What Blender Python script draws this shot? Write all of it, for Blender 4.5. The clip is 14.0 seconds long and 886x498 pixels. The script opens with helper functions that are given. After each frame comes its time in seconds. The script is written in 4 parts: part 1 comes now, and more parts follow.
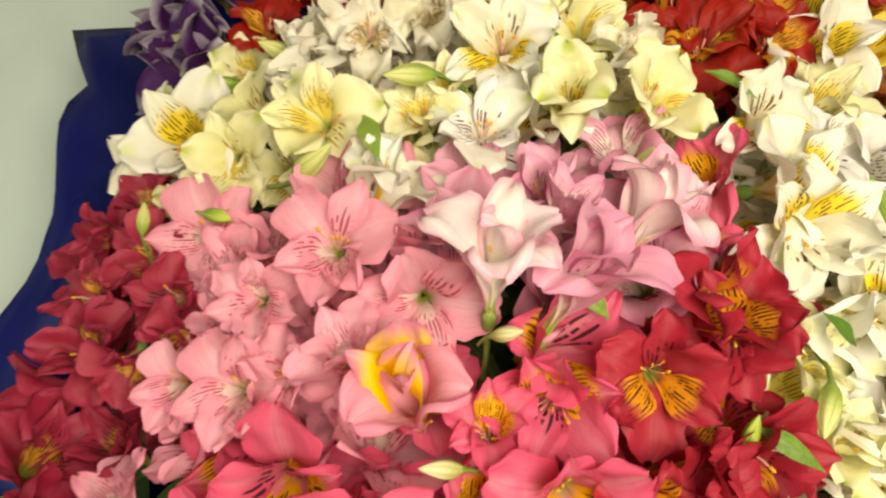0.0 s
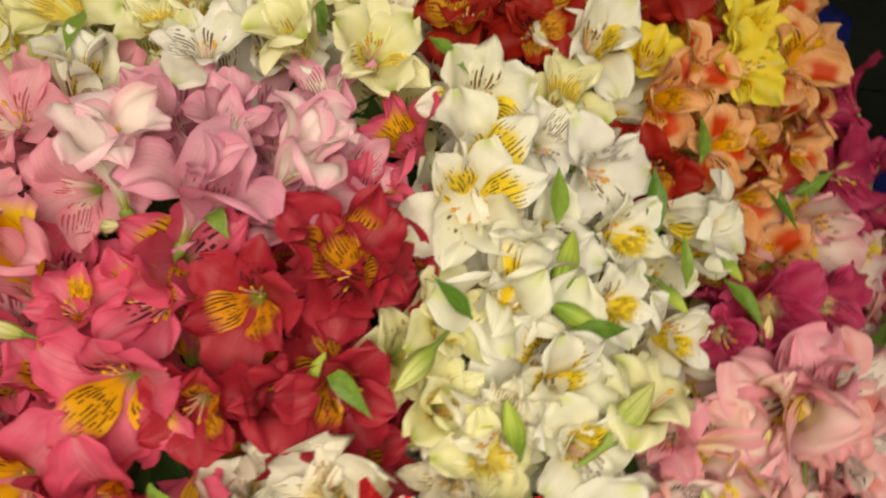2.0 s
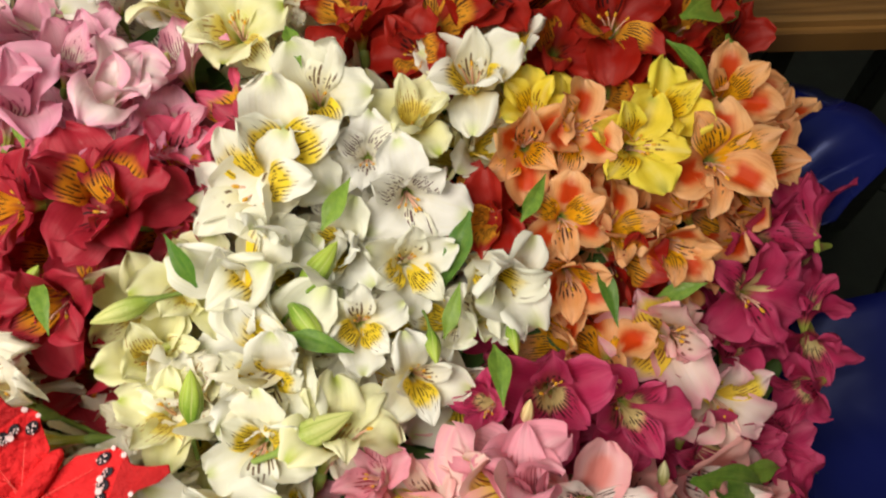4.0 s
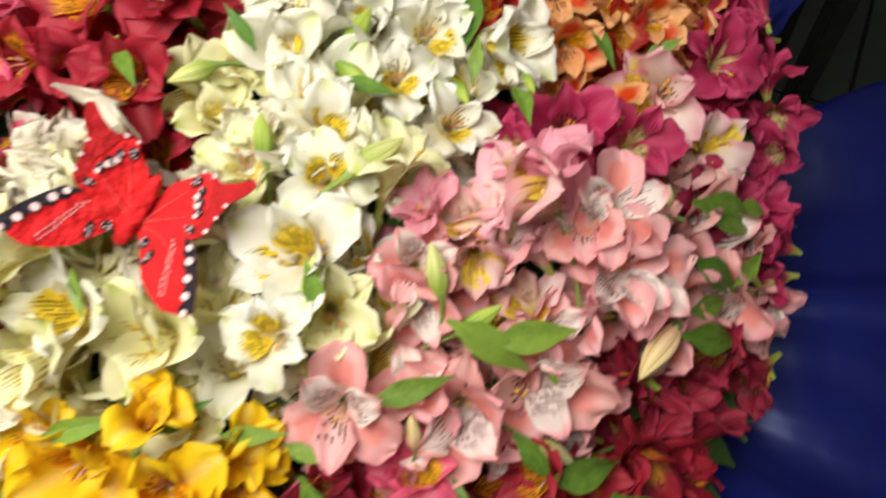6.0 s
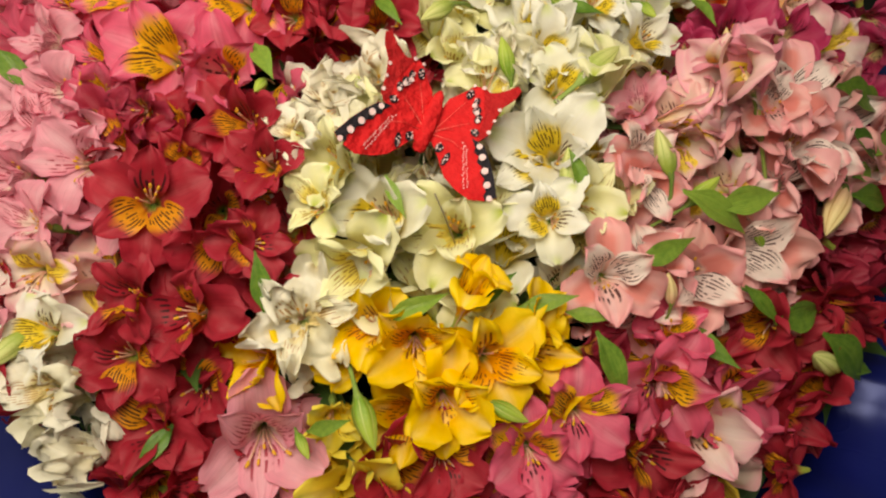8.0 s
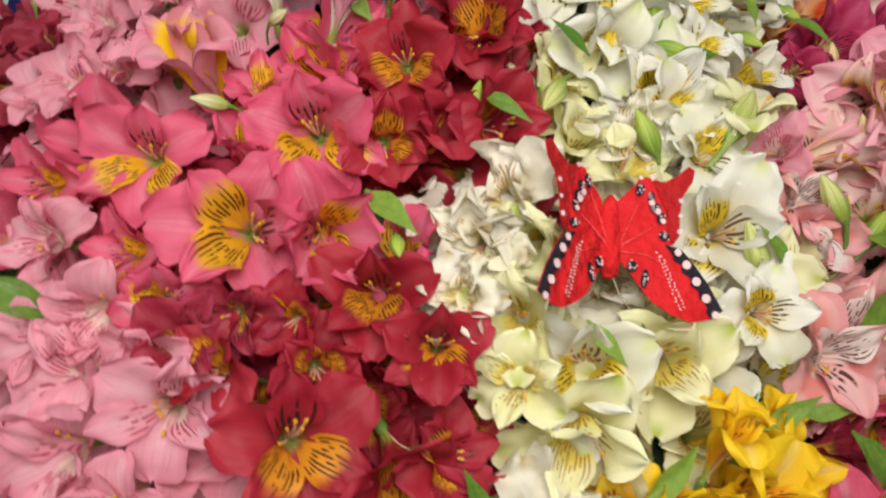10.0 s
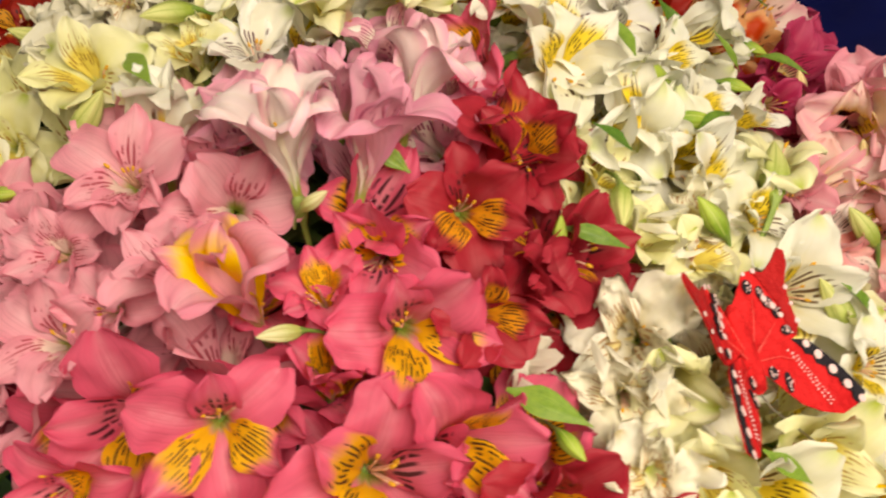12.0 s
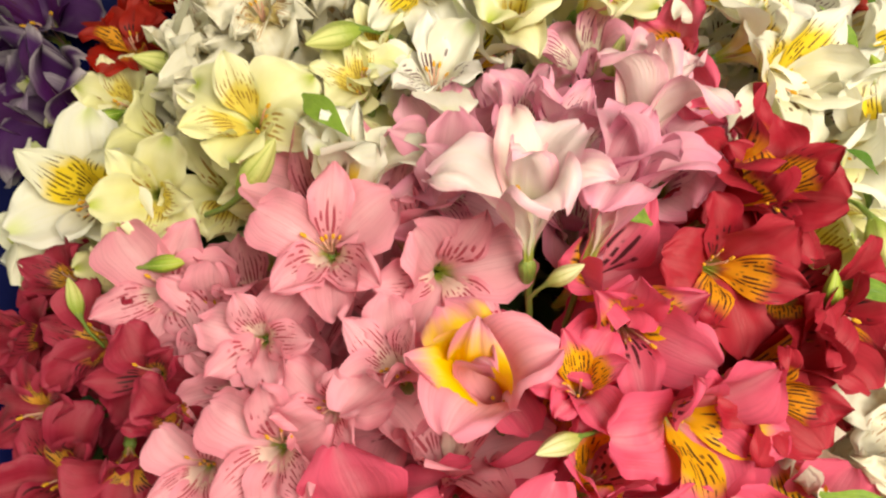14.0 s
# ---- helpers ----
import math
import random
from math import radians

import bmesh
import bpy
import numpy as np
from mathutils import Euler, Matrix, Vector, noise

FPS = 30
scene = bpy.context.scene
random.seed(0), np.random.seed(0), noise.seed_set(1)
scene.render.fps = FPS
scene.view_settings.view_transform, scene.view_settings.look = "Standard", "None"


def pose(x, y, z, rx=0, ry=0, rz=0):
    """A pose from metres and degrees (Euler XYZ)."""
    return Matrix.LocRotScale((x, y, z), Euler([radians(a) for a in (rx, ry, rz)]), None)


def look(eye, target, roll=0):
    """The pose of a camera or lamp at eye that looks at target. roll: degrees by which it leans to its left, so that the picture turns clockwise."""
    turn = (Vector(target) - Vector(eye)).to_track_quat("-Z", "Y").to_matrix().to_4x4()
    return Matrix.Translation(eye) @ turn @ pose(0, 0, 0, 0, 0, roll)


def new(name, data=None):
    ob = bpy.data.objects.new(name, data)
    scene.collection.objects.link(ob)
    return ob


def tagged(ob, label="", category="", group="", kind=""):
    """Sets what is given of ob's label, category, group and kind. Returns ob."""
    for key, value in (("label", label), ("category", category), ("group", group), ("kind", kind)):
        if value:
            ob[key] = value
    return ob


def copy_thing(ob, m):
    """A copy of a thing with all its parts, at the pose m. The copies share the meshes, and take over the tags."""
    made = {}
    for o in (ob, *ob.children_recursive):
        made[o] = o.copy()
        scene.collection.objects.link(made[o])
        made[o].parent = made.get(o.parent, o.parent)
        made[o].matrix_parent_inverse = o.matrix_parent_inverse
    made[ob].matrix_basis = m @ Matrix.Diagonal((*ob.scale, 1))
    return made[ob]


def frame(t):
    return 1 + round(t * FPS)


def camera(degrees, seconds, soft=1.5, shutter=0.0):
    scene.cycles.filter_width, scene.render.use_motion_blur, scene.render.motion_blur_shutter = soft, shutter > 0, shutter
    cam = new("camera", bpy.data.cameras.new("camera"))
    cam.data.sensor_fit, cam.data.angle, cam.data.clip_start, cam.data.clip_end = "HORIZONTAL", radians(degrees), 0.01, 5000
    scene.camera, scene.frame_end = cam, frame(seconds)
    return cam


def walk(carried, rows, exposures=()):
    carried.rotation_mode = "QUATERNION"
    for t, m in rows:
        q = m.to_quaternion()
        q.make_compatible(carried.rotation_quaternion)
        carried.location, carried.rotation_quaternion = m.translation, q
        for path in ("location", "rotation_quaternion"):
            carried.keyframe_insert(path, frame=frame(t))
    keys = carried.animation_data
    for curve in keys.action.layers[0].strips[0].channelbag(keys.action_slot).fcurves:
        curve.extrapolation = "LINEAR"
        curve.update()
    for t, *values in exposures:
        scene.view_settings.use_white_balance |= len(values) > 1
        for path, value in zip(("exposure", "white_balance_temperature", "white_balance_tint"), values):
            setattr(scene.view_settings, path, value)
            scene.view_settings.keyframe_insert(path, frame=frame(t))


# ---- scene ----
cam = camera(64.0, 14.0, soft=2.2, shutter=0.4)
PATH = [
    (0, (0.034, 0.041, 1.02), (-0.013, 0.82, -0.822), -7.4),
    (0.5, (0.057, 0.064, 1.004), (0.018, 0.768, -0.868), -8.2),
    (1, (0.087, 0.066, 1.001), (0.074, 0.824, -0.849), -5.8),
    (1.5, (0.129, 0.016, 1.011), (0.158, 0.735, -0.855), 2.1),
    (2, (0.184, 0.027, 1.021), (0.044, 0.739, -0.843), -2.2),
    (2.5, (0.242, 0.08, 1.017), (-0.133, 0.712, -0.843), -8.0),
    (2.7, (0.261, 0.095, 1.017), (-0.156, 0.716, -0.838), -9.0),
    (4.8, (0.383, 0.061, 0.992), (-0.302, 0.652, -0.792), -19.1),
    (5, (0.39, 0.055, 0.988), (-0.286, 0.642, -0.8), -19.5),
    (5.5, (0.4, 0.023, 0.983), (-0.204, 0.651, -0.817), -17.4),
    (6, (0.382, -0.062, 0.995), (-0.182, 0.668, -0.779), -15.6),
    (6.5, (0.356, -0.142, 1.008), (-0.226, 0.628, -0.743), -20.2),
    (7, (0.339, -0.175, 1.024), (-0.241, 0.646, -0.705), -21.1),
    (7.2, (0.327, -0.186, 1.03), (-0.254, 0.657, -0.689), -20.6),
    (9.3, (0.194, -0.19, 1.017), (-0.076, 0.633, -0.786), -9.9),
    (9.5, (0.177, -0.159, 1.003), (-0.118, 0.673, -0.792), -13.8),
    (10, (0.131, -0.119, 1.003), (-0.014, 0.795, -0.77), -12.3),
    (10.5, (0.117, -0.094, 1.012), (0.069, 0.855, -0.748), -10.1),
    (11, (0.116, -0.073, 1.004), (0.168, 0.8, -0.795), -9.0),
    (11.5, (0.077, -0.036, 1.005), (0.246, 0.799, -0.805), -6.5),
    (12, (0.042, -0.022, 1.002), (0.381, 0.779, -0.799), 1.0),
    (12.5, (0.004, 0.001, 1.006), (0.357, 0.756, -0.811), 0.6),
    (13, (-0.022, 0.03, 1.008), (0.274, 0.739, -0.838), -2.9),
    (13.5, (-0.019, 0.055, 1.0), (0.277, 0.758, -0.849), -3.2),
    (14, (-0.01, 0.058, 0.986), (0.261, 0.725, -0.88), -2.3),
]
EXPOSURES = [(0.0, 0.04, 7300.0, 9.0), (1.0, -0.18, 8500.0, 8.0), (1.5, -0.38, 8100.0, 8.0), (2.0, -0.5, 7400.0, 8.0), (2.5, -0.46, 6500.0, 8.0), (5.0, 0.1, 6550.0, 10.0), (5.5, 0.16, 5900.0, 10.0), (7.0, -0.22, 7300.0, 10.0), (9.5, -0.43, 6600.0, 9.0), (10.0, -0.41, 6100.0, 12.0), (10.5, -0.43, 5950.0, 11.0), (11.0, -0.38, 7000.0, 10.0), (12.0, -0.22, 7500.0, 11.0), (13.0, 0.13, 6000.0, 8.0), (13.5, 0.14, 6650.0, 8.0), (14.0, 0.08, 7200.0, 7.0)]
walk(cam, [(t, look(eye, target, roll)) for t, eye, target, roll in PATH], EXPOSURES)

# ---- light: a dim closed room with one added, unseen warm-white lamp over the bouquet ----
world = bpy.data.worlds.new("room_air")
world.use_nodes = True
world.node_tree.nodes["Background"].inputs[0].default_value = (0.9, 0.95, 1.0, 1)
world.node_tree.nodes["Background"].inputs[1].default_value = 0.01
scene.world = world
LAMP_POWER = 25.0
lamp_data = bpy.data.lights.new("added_lamp_light", "POINT")
lamp_data.shadow_soft_size = 0.2
lamp_data.energy, lamp_data.color = LAMP_POWER, (1.0, 0.93, 0.81)
lamp = new("added_lamp_light", lamp_data)
lamp.location = (0.21, -0.07, 1.31)


# ---- material helpers ----
class Nodes:
    """A short hand for building node trees."""

    def __init__(self, name):
        self.mat = bpy.data.materials.new(name)
        self.mat.use_nodes = True
        self.tree = self.mat.node_tree
        self.bsdf = self.tree.nodes["Principled BSDF"]
        self.out = self.tree.nodes["Material Output"]

    def put(self, socket, value):
        if isinstance(value, bpy.types.NodeSocket):
            self.tree.links.new(value, socket)
        elif isinstance(value, tuple) and len(value) == 3 and socket.type == "RGBA":
            socket.default_value = (*value, 1)
        else:
            socket.default_value = value

    def math(self, op, a, b=0.5, c=None):
        n = self.tree.nodes.new("ShaderNodeMath")
        n.operation = op
        self.put(n.inputs[0], a)
        self.put(n.inputs[1], b)
        if c is not None:
            self.put(n.inputs[2], c)
        return n.outputs[0]

    def span(self, value, lo, hi, to_lo=0.0, to_hi=1.0):
        n = self.tree.nodes.new("ShaderNodeMapRange")
        n.interpolation_type = "SMOOTHSTEP"
        for i, v in enumerate((value, lo, hi, to_lo, to_hi)):
            self.put(n.inputs[i], v)
        return n.outputs[0]

    def mix(self, fac, a, b, blend="MIX"):
        n = self.tree.nodes.new("ShaderNodeMix")
        n.data_type, n.blend_type = "RGBA", blend
        self.put(n.inputs[0], fac)
        self.put(n.inputs[6], a)
        self.put(n.inputs[7], b)
        return n.outputs[2]

    def coords(self, kind="Object"):
        return self.tree.nodes.new("ShaderNodeTexCoord").outputs[kind]

    def uv(self):
        n = self.tree.nodes.new("ShaderNodeSeparateXYZ")
        self.put(n.inputs[0], self.coords("UV"))
        return n.outputs[0], n.outputs[1]

    def noise(self, scale, detail=2.0, vector=None, rough=0.5):
        n = self.tree.nodes.new("ShaderNodeTexNoise")
        n.inputs["Scale"].default_value, n.inputs["Detail"].default_value = scale, detail
        n.inputs["Roughness"].default_value = rough
        self.put(n.inputs["Vector"], vector if vector is not None else self.coords())
        return n.outputs["Fac"]

    def vec(self, x, y, z=0.0):
        n = self.tree.nodes.new("ShaderNodeCombineXYZ")
        for i, v in enumerate((x, y, z)):
            self.put(n.inputs[i], v)
        return n.outputs[0]

    def rand(self):
        """A number for each object and each loose piece of a joined mesh."""
        piece = self.tree.nodes.new("ShaderNodeNewGeometry").outputs["Random Per Island"]
        return self.math("FRACT", self.math("ADD", piece, self.tree.nodes.new("ShaderNodeObjectInfo").outputs["Random"]))

    def bump(self, height, strength, distance=0.001):
        n = self.tree.nodes.new("ShaderNodeBump")
        n.inputs["Strength"].default_value, n.inputs["Distance"].default_value = strength, distance
        self.put(n.inputs["Height"], height)
        self.put(self.bsdf.inputs["Normal"], n.outputs[0])

    def finish(self, color, rough=0.5, spec=0.4, thin=0.0):
        b = self.bsdf
        self.put(b.inputs["Base Color"], color)
        self.put(b.inputs["Roughness"], rough)
        b.inputs["Specular IOR Level"].default_value = spec
        if thin:
            t = self.tree.nodes.new("ShaderNodeBsdfTranslucent")
            self.put(t.inputs[0], color)
            m = self.tree.nodes.new("ShaderNodeMixShader")
            m.inputs[0].default_value = thin
            self.tree.links.new(b.outputs[0], m.inputs[1])
            self.tree.links.new(t.outputs[0], m.inputs[2])
            self.tree.links.new(m.outputs[0], self.out.inputs[0])
        return self.mat


def petal_material(name, base, edge, throat, blotch=None, streak=None, reach=(0.25, 0.62), tip=None, lines=11.0, stripes=(0.40, 0.82), rim_at=0.4, oval=False):
    """A tepal: throat to base to rim colour along its length, fine veins, and on marked ones a blotch and dark dashes."""
    n = Nodes(name)
    u, v = n.uv()
    side = n.math("ABSOLUTE", n.math("MULTIPLY_ADD", v, 2.0, -1.0))
    cloud = n.noise(3.0, 3.0, n.vec(n.math("MULTIPLY_ADD", u, 1.5, n.math("MULTIPLY", n.rand(), 40.0)), v))
    light = min(base[:2]) > 0.5
    color = n.mix(n.span(n.math("MULTIPLY_ADD", cloud, 0.25, u), 0.3 if light else 0.2, 0.86 if light else 0.62), throat, base)
    rim = n.math("MAXIMUM", n.span(side, rim_at, 1.0), n.span(u, min(rim_at + 0.3, 0.92), 1.0))
    color = n.mix(n.math("MULTIPLY", rim, n.span(cloud, 0.25, 0.75, 0.35, 1.0)), color, edge)
    # a paler midrib
    pale = tuple(c + (0.9 - c) * (0.4 if base[1] > 0.12 else 0.08) for c in base)
    color = n.mix(n.math("MULTIPLY", n.span(side, 0.38, 0.0), n.span(cloud, 0.3, 0.7, 0.1, 0.62)), color, pale)
    # fine veins that run the length of the tepal
    vein = n.noise(1.0, 3.0, n.vec(n.math("MULTIPLY", u, 1.6), n.math("MULTIPLY", v, 34.0), n.math("MULTIPLY", n.rand(), 9.0)), 0.6)
    color = n.mix(n.span(vein, 0.46, 0.66, 0.0, 0.3 if light else 0.42), color, tuple(c * k for c, k in zip(base, (0.93, 0.92, 0.74) if light else (0.66, 0.5, 0.55))), "MIX")
    color = n.mix(n.span(cloud, 0.3, 0.75, 0.0, 0.3), color, tuple(min(1.0, c * 1.1 + 0.04) for c in base))
    # each flower a little lighter, darker or more faded than the next
    shift = n.rand()
    color = n.mix(n.span(shift, 0.0, 0.5, 0.34, 0.0), color, tuple(c * k for c, k in zip(base, (0.96, 0.97, 0.72) if light else (0.78, 0.68, 0.7))))
    color = n.mix(n.span(shift, 0.6, 1.0, 0.0, 0.32), color, tuple(min(0.92, c * 1.2 + 0.02) for c in base))
    # the narrow claw is green
    color = n.mix(n.span(n.math("MULTIPLY_ADD", cloud, 0.12, u), 0.34 if light else 0.40, 0.16), color, (0.46, 0.54, 0.10))
    if tip:
        color = n.mix(n.math("MULTIPLY", n.span(u, 0.78, 1.0), n.span(side, 0.55, 0.1)), color, tip)
    if blotch:
        wav = n.math("MULTIPLY_ADD", n.math("ADD", cloud, -0.5), 0.22, n.math("MULTIPLY_ADD", side, 0.08, u))
        zone = n.math("MULTIPLY", n.span(wav, reach[0], reach[0] + 0.12), n.span(wav, reach[1] + 0.16, reach[1]))
        if oval:
            zone = n.math("MULTIPLY", zone, n.span(side, 0.72, 0.25))
        color = n.mix(zone, color, blotch)
    if streak:
        row = n.math("MULTIPLY_ADD", n.noise(2.2, 1.0, n.vec(u, v)), 1.1, n.math("MULTIPLY", v, lines))
        cell = n.math("FLOOR", row)
        off = n.math("ABSOLUTE", n.math("ADD", n.math("FRACT", row), -0.5))
        seed = n.noise(1.0, 0.0, n.vec(n.math("MULTIPLY", cell, 7.31), n.math("MULTIPLY", n.rand(), 31.0)))
        dash = n.noise(1.0, 1.0, n.vec(n.math("MULTIPLY", u, 10.0), n.math("MULTIPLY", cell, 5.17), n.math("MULTIPLY", n.rand(), 17.0)))
        start = n.math("MULTIPLY_ADD", seed, 0.24, stripes[0] - 0.12)
        stop = n.math("MULTIPLY_ADD", seed, -0.36, stripes[1] + 0.17)
        body = n.math("MULTIPLY", n.span(u, start, n.math("ADD", start, 0.06)), n.span(u, stop, n.math("ADD", stop, -0.08)))
        thin = n.span(off, n.span(u, 0.35, 0.95, 0.36, 0.12), n.span(u, 0.35, 0.95, 0.24, 0.02))
        mark = n.math("MULTIPLY", n.math("MULTIPLY", thin, body), n.span(dash, 0.42, 0.50))
        mark = n.math("MULTIPLY", mark, n.span(side, 0.98, 0.8))
        color = n.mix(n.math("MULTIPLY", mark, 0.92), color, streak)
    n.bump(n.math("ADD", vein, n.math("MULTIPLY", cloud, 0.8)), 0.16, 0.02)
    return n.finish(color, n.span(cloud, 0.2, 0.8, 0.36, 0.58), 0.26, 0.31 if light else 0.35)


DARK = (0.045, 0.012, 0.015)
# colour name: (words, base, rim, throat, blotch, dash colour, blotch reach, tip tint)
KINDS = {
    "pale_pink": ("soft pink", (0.89, 0.42, 0.51), (0.86, 0.28, 0.41), (0.90, 0.62, 0.60), (0.90, 0.72, 0.64), (0.45, 0.06, 0.10), (0.12, 0.44), None),
    "blush": ("blush pink and cream", (0.93, 0.76, 0.77), (0.84, 0.18, 0.42), (0.92, 0.90, 0.76), (0.92, 0.90, 0.72), None, (0.12, 0.55), None),
    "lilac": ("lilac pink and white", (0.88, 0.50, 0.60), (0.78, 0.20, 0.42), (0.90, 0.86, 0.68), (0.91, 0.84, 0.74), (0.40, 0.06, 0.16), (0.12, 0.55), None),
    "rose": ("rose pink with yellow throat", (0.81, 0.145, 0.255), (0.72, 0.06, 0.165), (0.84, 0.44, 0.38), (0.88, 0.48, 0.02), DARK, (0.22, 0.72), None),
    "rose_clear": ("rose pink with clear yellow throat", (0.88, 0.42, 0.50), (0.83, 0.20, 0.36), (0.80, 0.50, 0.30), (0.92, 0.60, 0.008), None, (0.10, 0.84), None),
    "red": ("carmine red with orange throat", (0.41, 0.017, 0.036), (0.50, 0.032, 0.066), (0.50, 0.07, 0.03), (0.84, 0.34, 0.02), DARK, (0.26, 0.64), None),
    "scarlet": ("scarlet red with orange throat", (0.36, 0.010, 0.005), (0.43, 0.022, 0.009), (0.55, 0.12, 0.02), (0.80, 0.36, 0.03), DARK, (0.26, 0.7), None),
    "crimson": ("deep crimson", (0.35, 0.018, 0.046), (0.47, 0.05, 0.11), (0.55, 0.20, 0.06), (0.75, 0.36, 0.05), DARK, (0.2, 0.5), None),
    "magenta": ("magenta crimson", (0.52, 0.026, 0.115), (0.64, 0.10, 0.24), (0.60, 0.22, 0.12), (0.76, 0.62, 0.28), DARK, (0.06, 0.48), None),
    "white": ("white with yellow throat", (0.87, 0.86, 0.76), (0.88, 0.88, 0.82), (0.88, 0.74, 0.20), (0.90, 0.68, 0.05), (0.12, 0.05, 0.01), (0.26, 0.68), (0.70, 0.76, 0.36)),
    "striped_white": ("white with dark dashes", (0.88, 0.86, 0.82), (0.89, 0.88, 0.85), (0.80, 0.77, 0.58), (0.86, 0.82, 0.72), (0.10, 0.02, 0.04), (0.15, 0.3), (0.68, 0.75, 0.40)),
    "cream": ("cream yellow tinged with green", (0.88, 0.86, 0.48), (0.89, 0.88, 0.68), (0.68, 0.68, 0.10), (0.87, 0.72, 0.15), (0.45, 0.26, 0.05), (0.22, 0.58), (0.48, 0.56, 0.09)),
    "ivory": ("fading ivory", (0.88, 0.84, 0.70), (0.90, 0.87, 0.78), (0.62, 0.52, 0.24), (0.80, 0.66, 0.30), (0.48, 0.28, 0.12), (0.2, 0.5), (0.56, 0.46, 0.24)),
    "orange": ("orange with yellow throat", (0.92, 0.43, 0.15), (0.94, 0.60, 0.34), (0.80, 0.26, 0.02), (0.88, 0.44, 0.01), DARK, (0.2, 0.64), None),
    "yellow": ("lemon yellow", (0.90, 0.70, 0.045), (0.91, 0.78, 0.13), (0.78, 0.66, 0.06), (0.85, 0.55, 0.01), (0.22, 0.08, 0.01), (0.2, 0.6), (0.66, 0.62, 0.10)),
    "golden": ("golden yellow", (0.93, 0.58, 0.003), (0.94, 0.66, 0.010), (0.80, 0.30, 0.004), (0.86, 0.36, 0.004), (0.25, 0.07, 0.01), (0.2, 0.6), None),
    "blush_yellow": ("pink and white with yellow throat", (0.93, 0.72, 0.68), (0.84, 0.17, 0.36), (0.82, 0.66, 0.24), (0.88, 0.66, 0.07), (0.22, 0.05, 0.03), (0.18, 0.76), None),
    "salmon": ("salmon pink with dark dashes", (0.91, 0.53, 0.54), (0.86, 0.26, 0.33), (0.88, 0.62, 0.52), (0.90, 0.78, 0.74), (0.06, 0.008, 0.012), (0.15, 0.86), None),
    "purple": ("purple and white", (0.075, 0.014, 0.125), (0.80, 0.74, 0.78), (0.07, 0.01, 0.09), (0.08, 0.012, 0.11), (0.07, 0.01, 0.06), (0.1, 0.8), None),
}
PLAIN, MARKED, DASHED = {}, {}, {}
for key, (words, base, rim, throat, blotch, dash, reach, tip) in KINDS.items():
    spot = {"orange": (0.68, 0.065, 0.008), "salmon": (0.86, 0.30, 0.27)}.get(key)
    PLAIN[key] = petal_material(key + "_tepal", base, rim, throat, spot, None, (0.46, 0.78), tip, oval=True, rim_at={"purple": 0.78, "blush": 0.55}.get(key, 0.4))
    MARKED[key] = petal_material(key + "_marked_tepal", base, rim, throat, blotch, dash, reach, None, rim_at={"purple": 0.78, "blush": 0.55}.get(key, 0.4))
    DASHED[key] = petal_material(key + "_dashed_tepal", base, rim, throat, None, dash, reach, None, 7.0, (0.34, 0.70)) if dash else PLAIN[key]


def green_material(name, dark, light, rough, thin):
    n = Nodes(name)
    u, v = n.uv()
    vein = n.noise(1.0, 2.0, n.vec(n.math("MULTIPLY", u, 1.2), n.math("MULTIPLY", v, 22.0), n.rand()))
    patch = n.noise(14.0, 3.0)
    color = n.mix(n.span(n.math("ADD", n.math("MULTIPLY", patch, 0.6), n.math("MULTIPLY", n.rand(), 0.5)), 0.2, 0.9), dark, light)
    color = n.mix(n.span(vein, 0.45, 0.7, 0.0, 0.4), color, light)
    n.bump(vein, 0.3, 0.02)
    return n.finish(color, rough, 0.45, thin)


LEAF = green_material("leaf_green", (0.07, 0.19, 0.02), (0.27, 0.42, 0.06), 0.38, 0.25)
# darker copy of the leaf green, shade included, for leaves below the heads
LEAF_SHADED = green_material("leaf_shaded_green", (0.025, 0.075, 0.014), (0.08, 0.16, 0.03), 0.5, 0.15)
STEM = green_material("stem_green", (0.10, 0.20, 0.03), (0.26, 0.36, 0.08), 0.45, 0.0)


def bud_material(name, low, high, line):
    n = Nodes(name)
    u, v = n.uv()
    ridge = n.math("ABSOLUTE", n.math("ADD", n.math("FRACT", n.math("MULTIPLY", v, 6.0)), -0.5))
    cloud = n.noise(20.0, 3.0)
    color = n.mix(n.span(n.math("MULTIPLY_ADD", cloud, 0.3, u), 0.25, 0.9), low, high)
    color = n.mix(n.span(ridge, 0.10, 0.02, 0.0, 0.8), color, line)
    n.bump(n.noise(60.0, 2.0), 0.2, 0.02)
    return n.finish(color, 0.4, 0.4, 0.1)


BUDS = {
    "green": ("bright green", bud_material("green_bud", (0.17, 0.30, 0.025), (0.40, 0.52, 0.07), (0.50, 0.56, 0.18))),
    "pale_green": ("pale yellow-green", bud_material("pale_green_bud", (0.30, 0.40, 0.06), (0.62, 0.64, 0.24), (0.30, 0.40, 0.06))),
    "blush": ("cream and pink streaked", bud_material("blush_bud", (0.78, 0.52, 0.32), (0.80, 0.66, 0.32), (0.52, 0.30, 0.10))),
    "ivory": ("ivory", bud_material("ivory_bud", (0.42, 0.44, 0.12), (0.70, 0.66, 0.38), (0.42, 0.40, 0.12))),
}


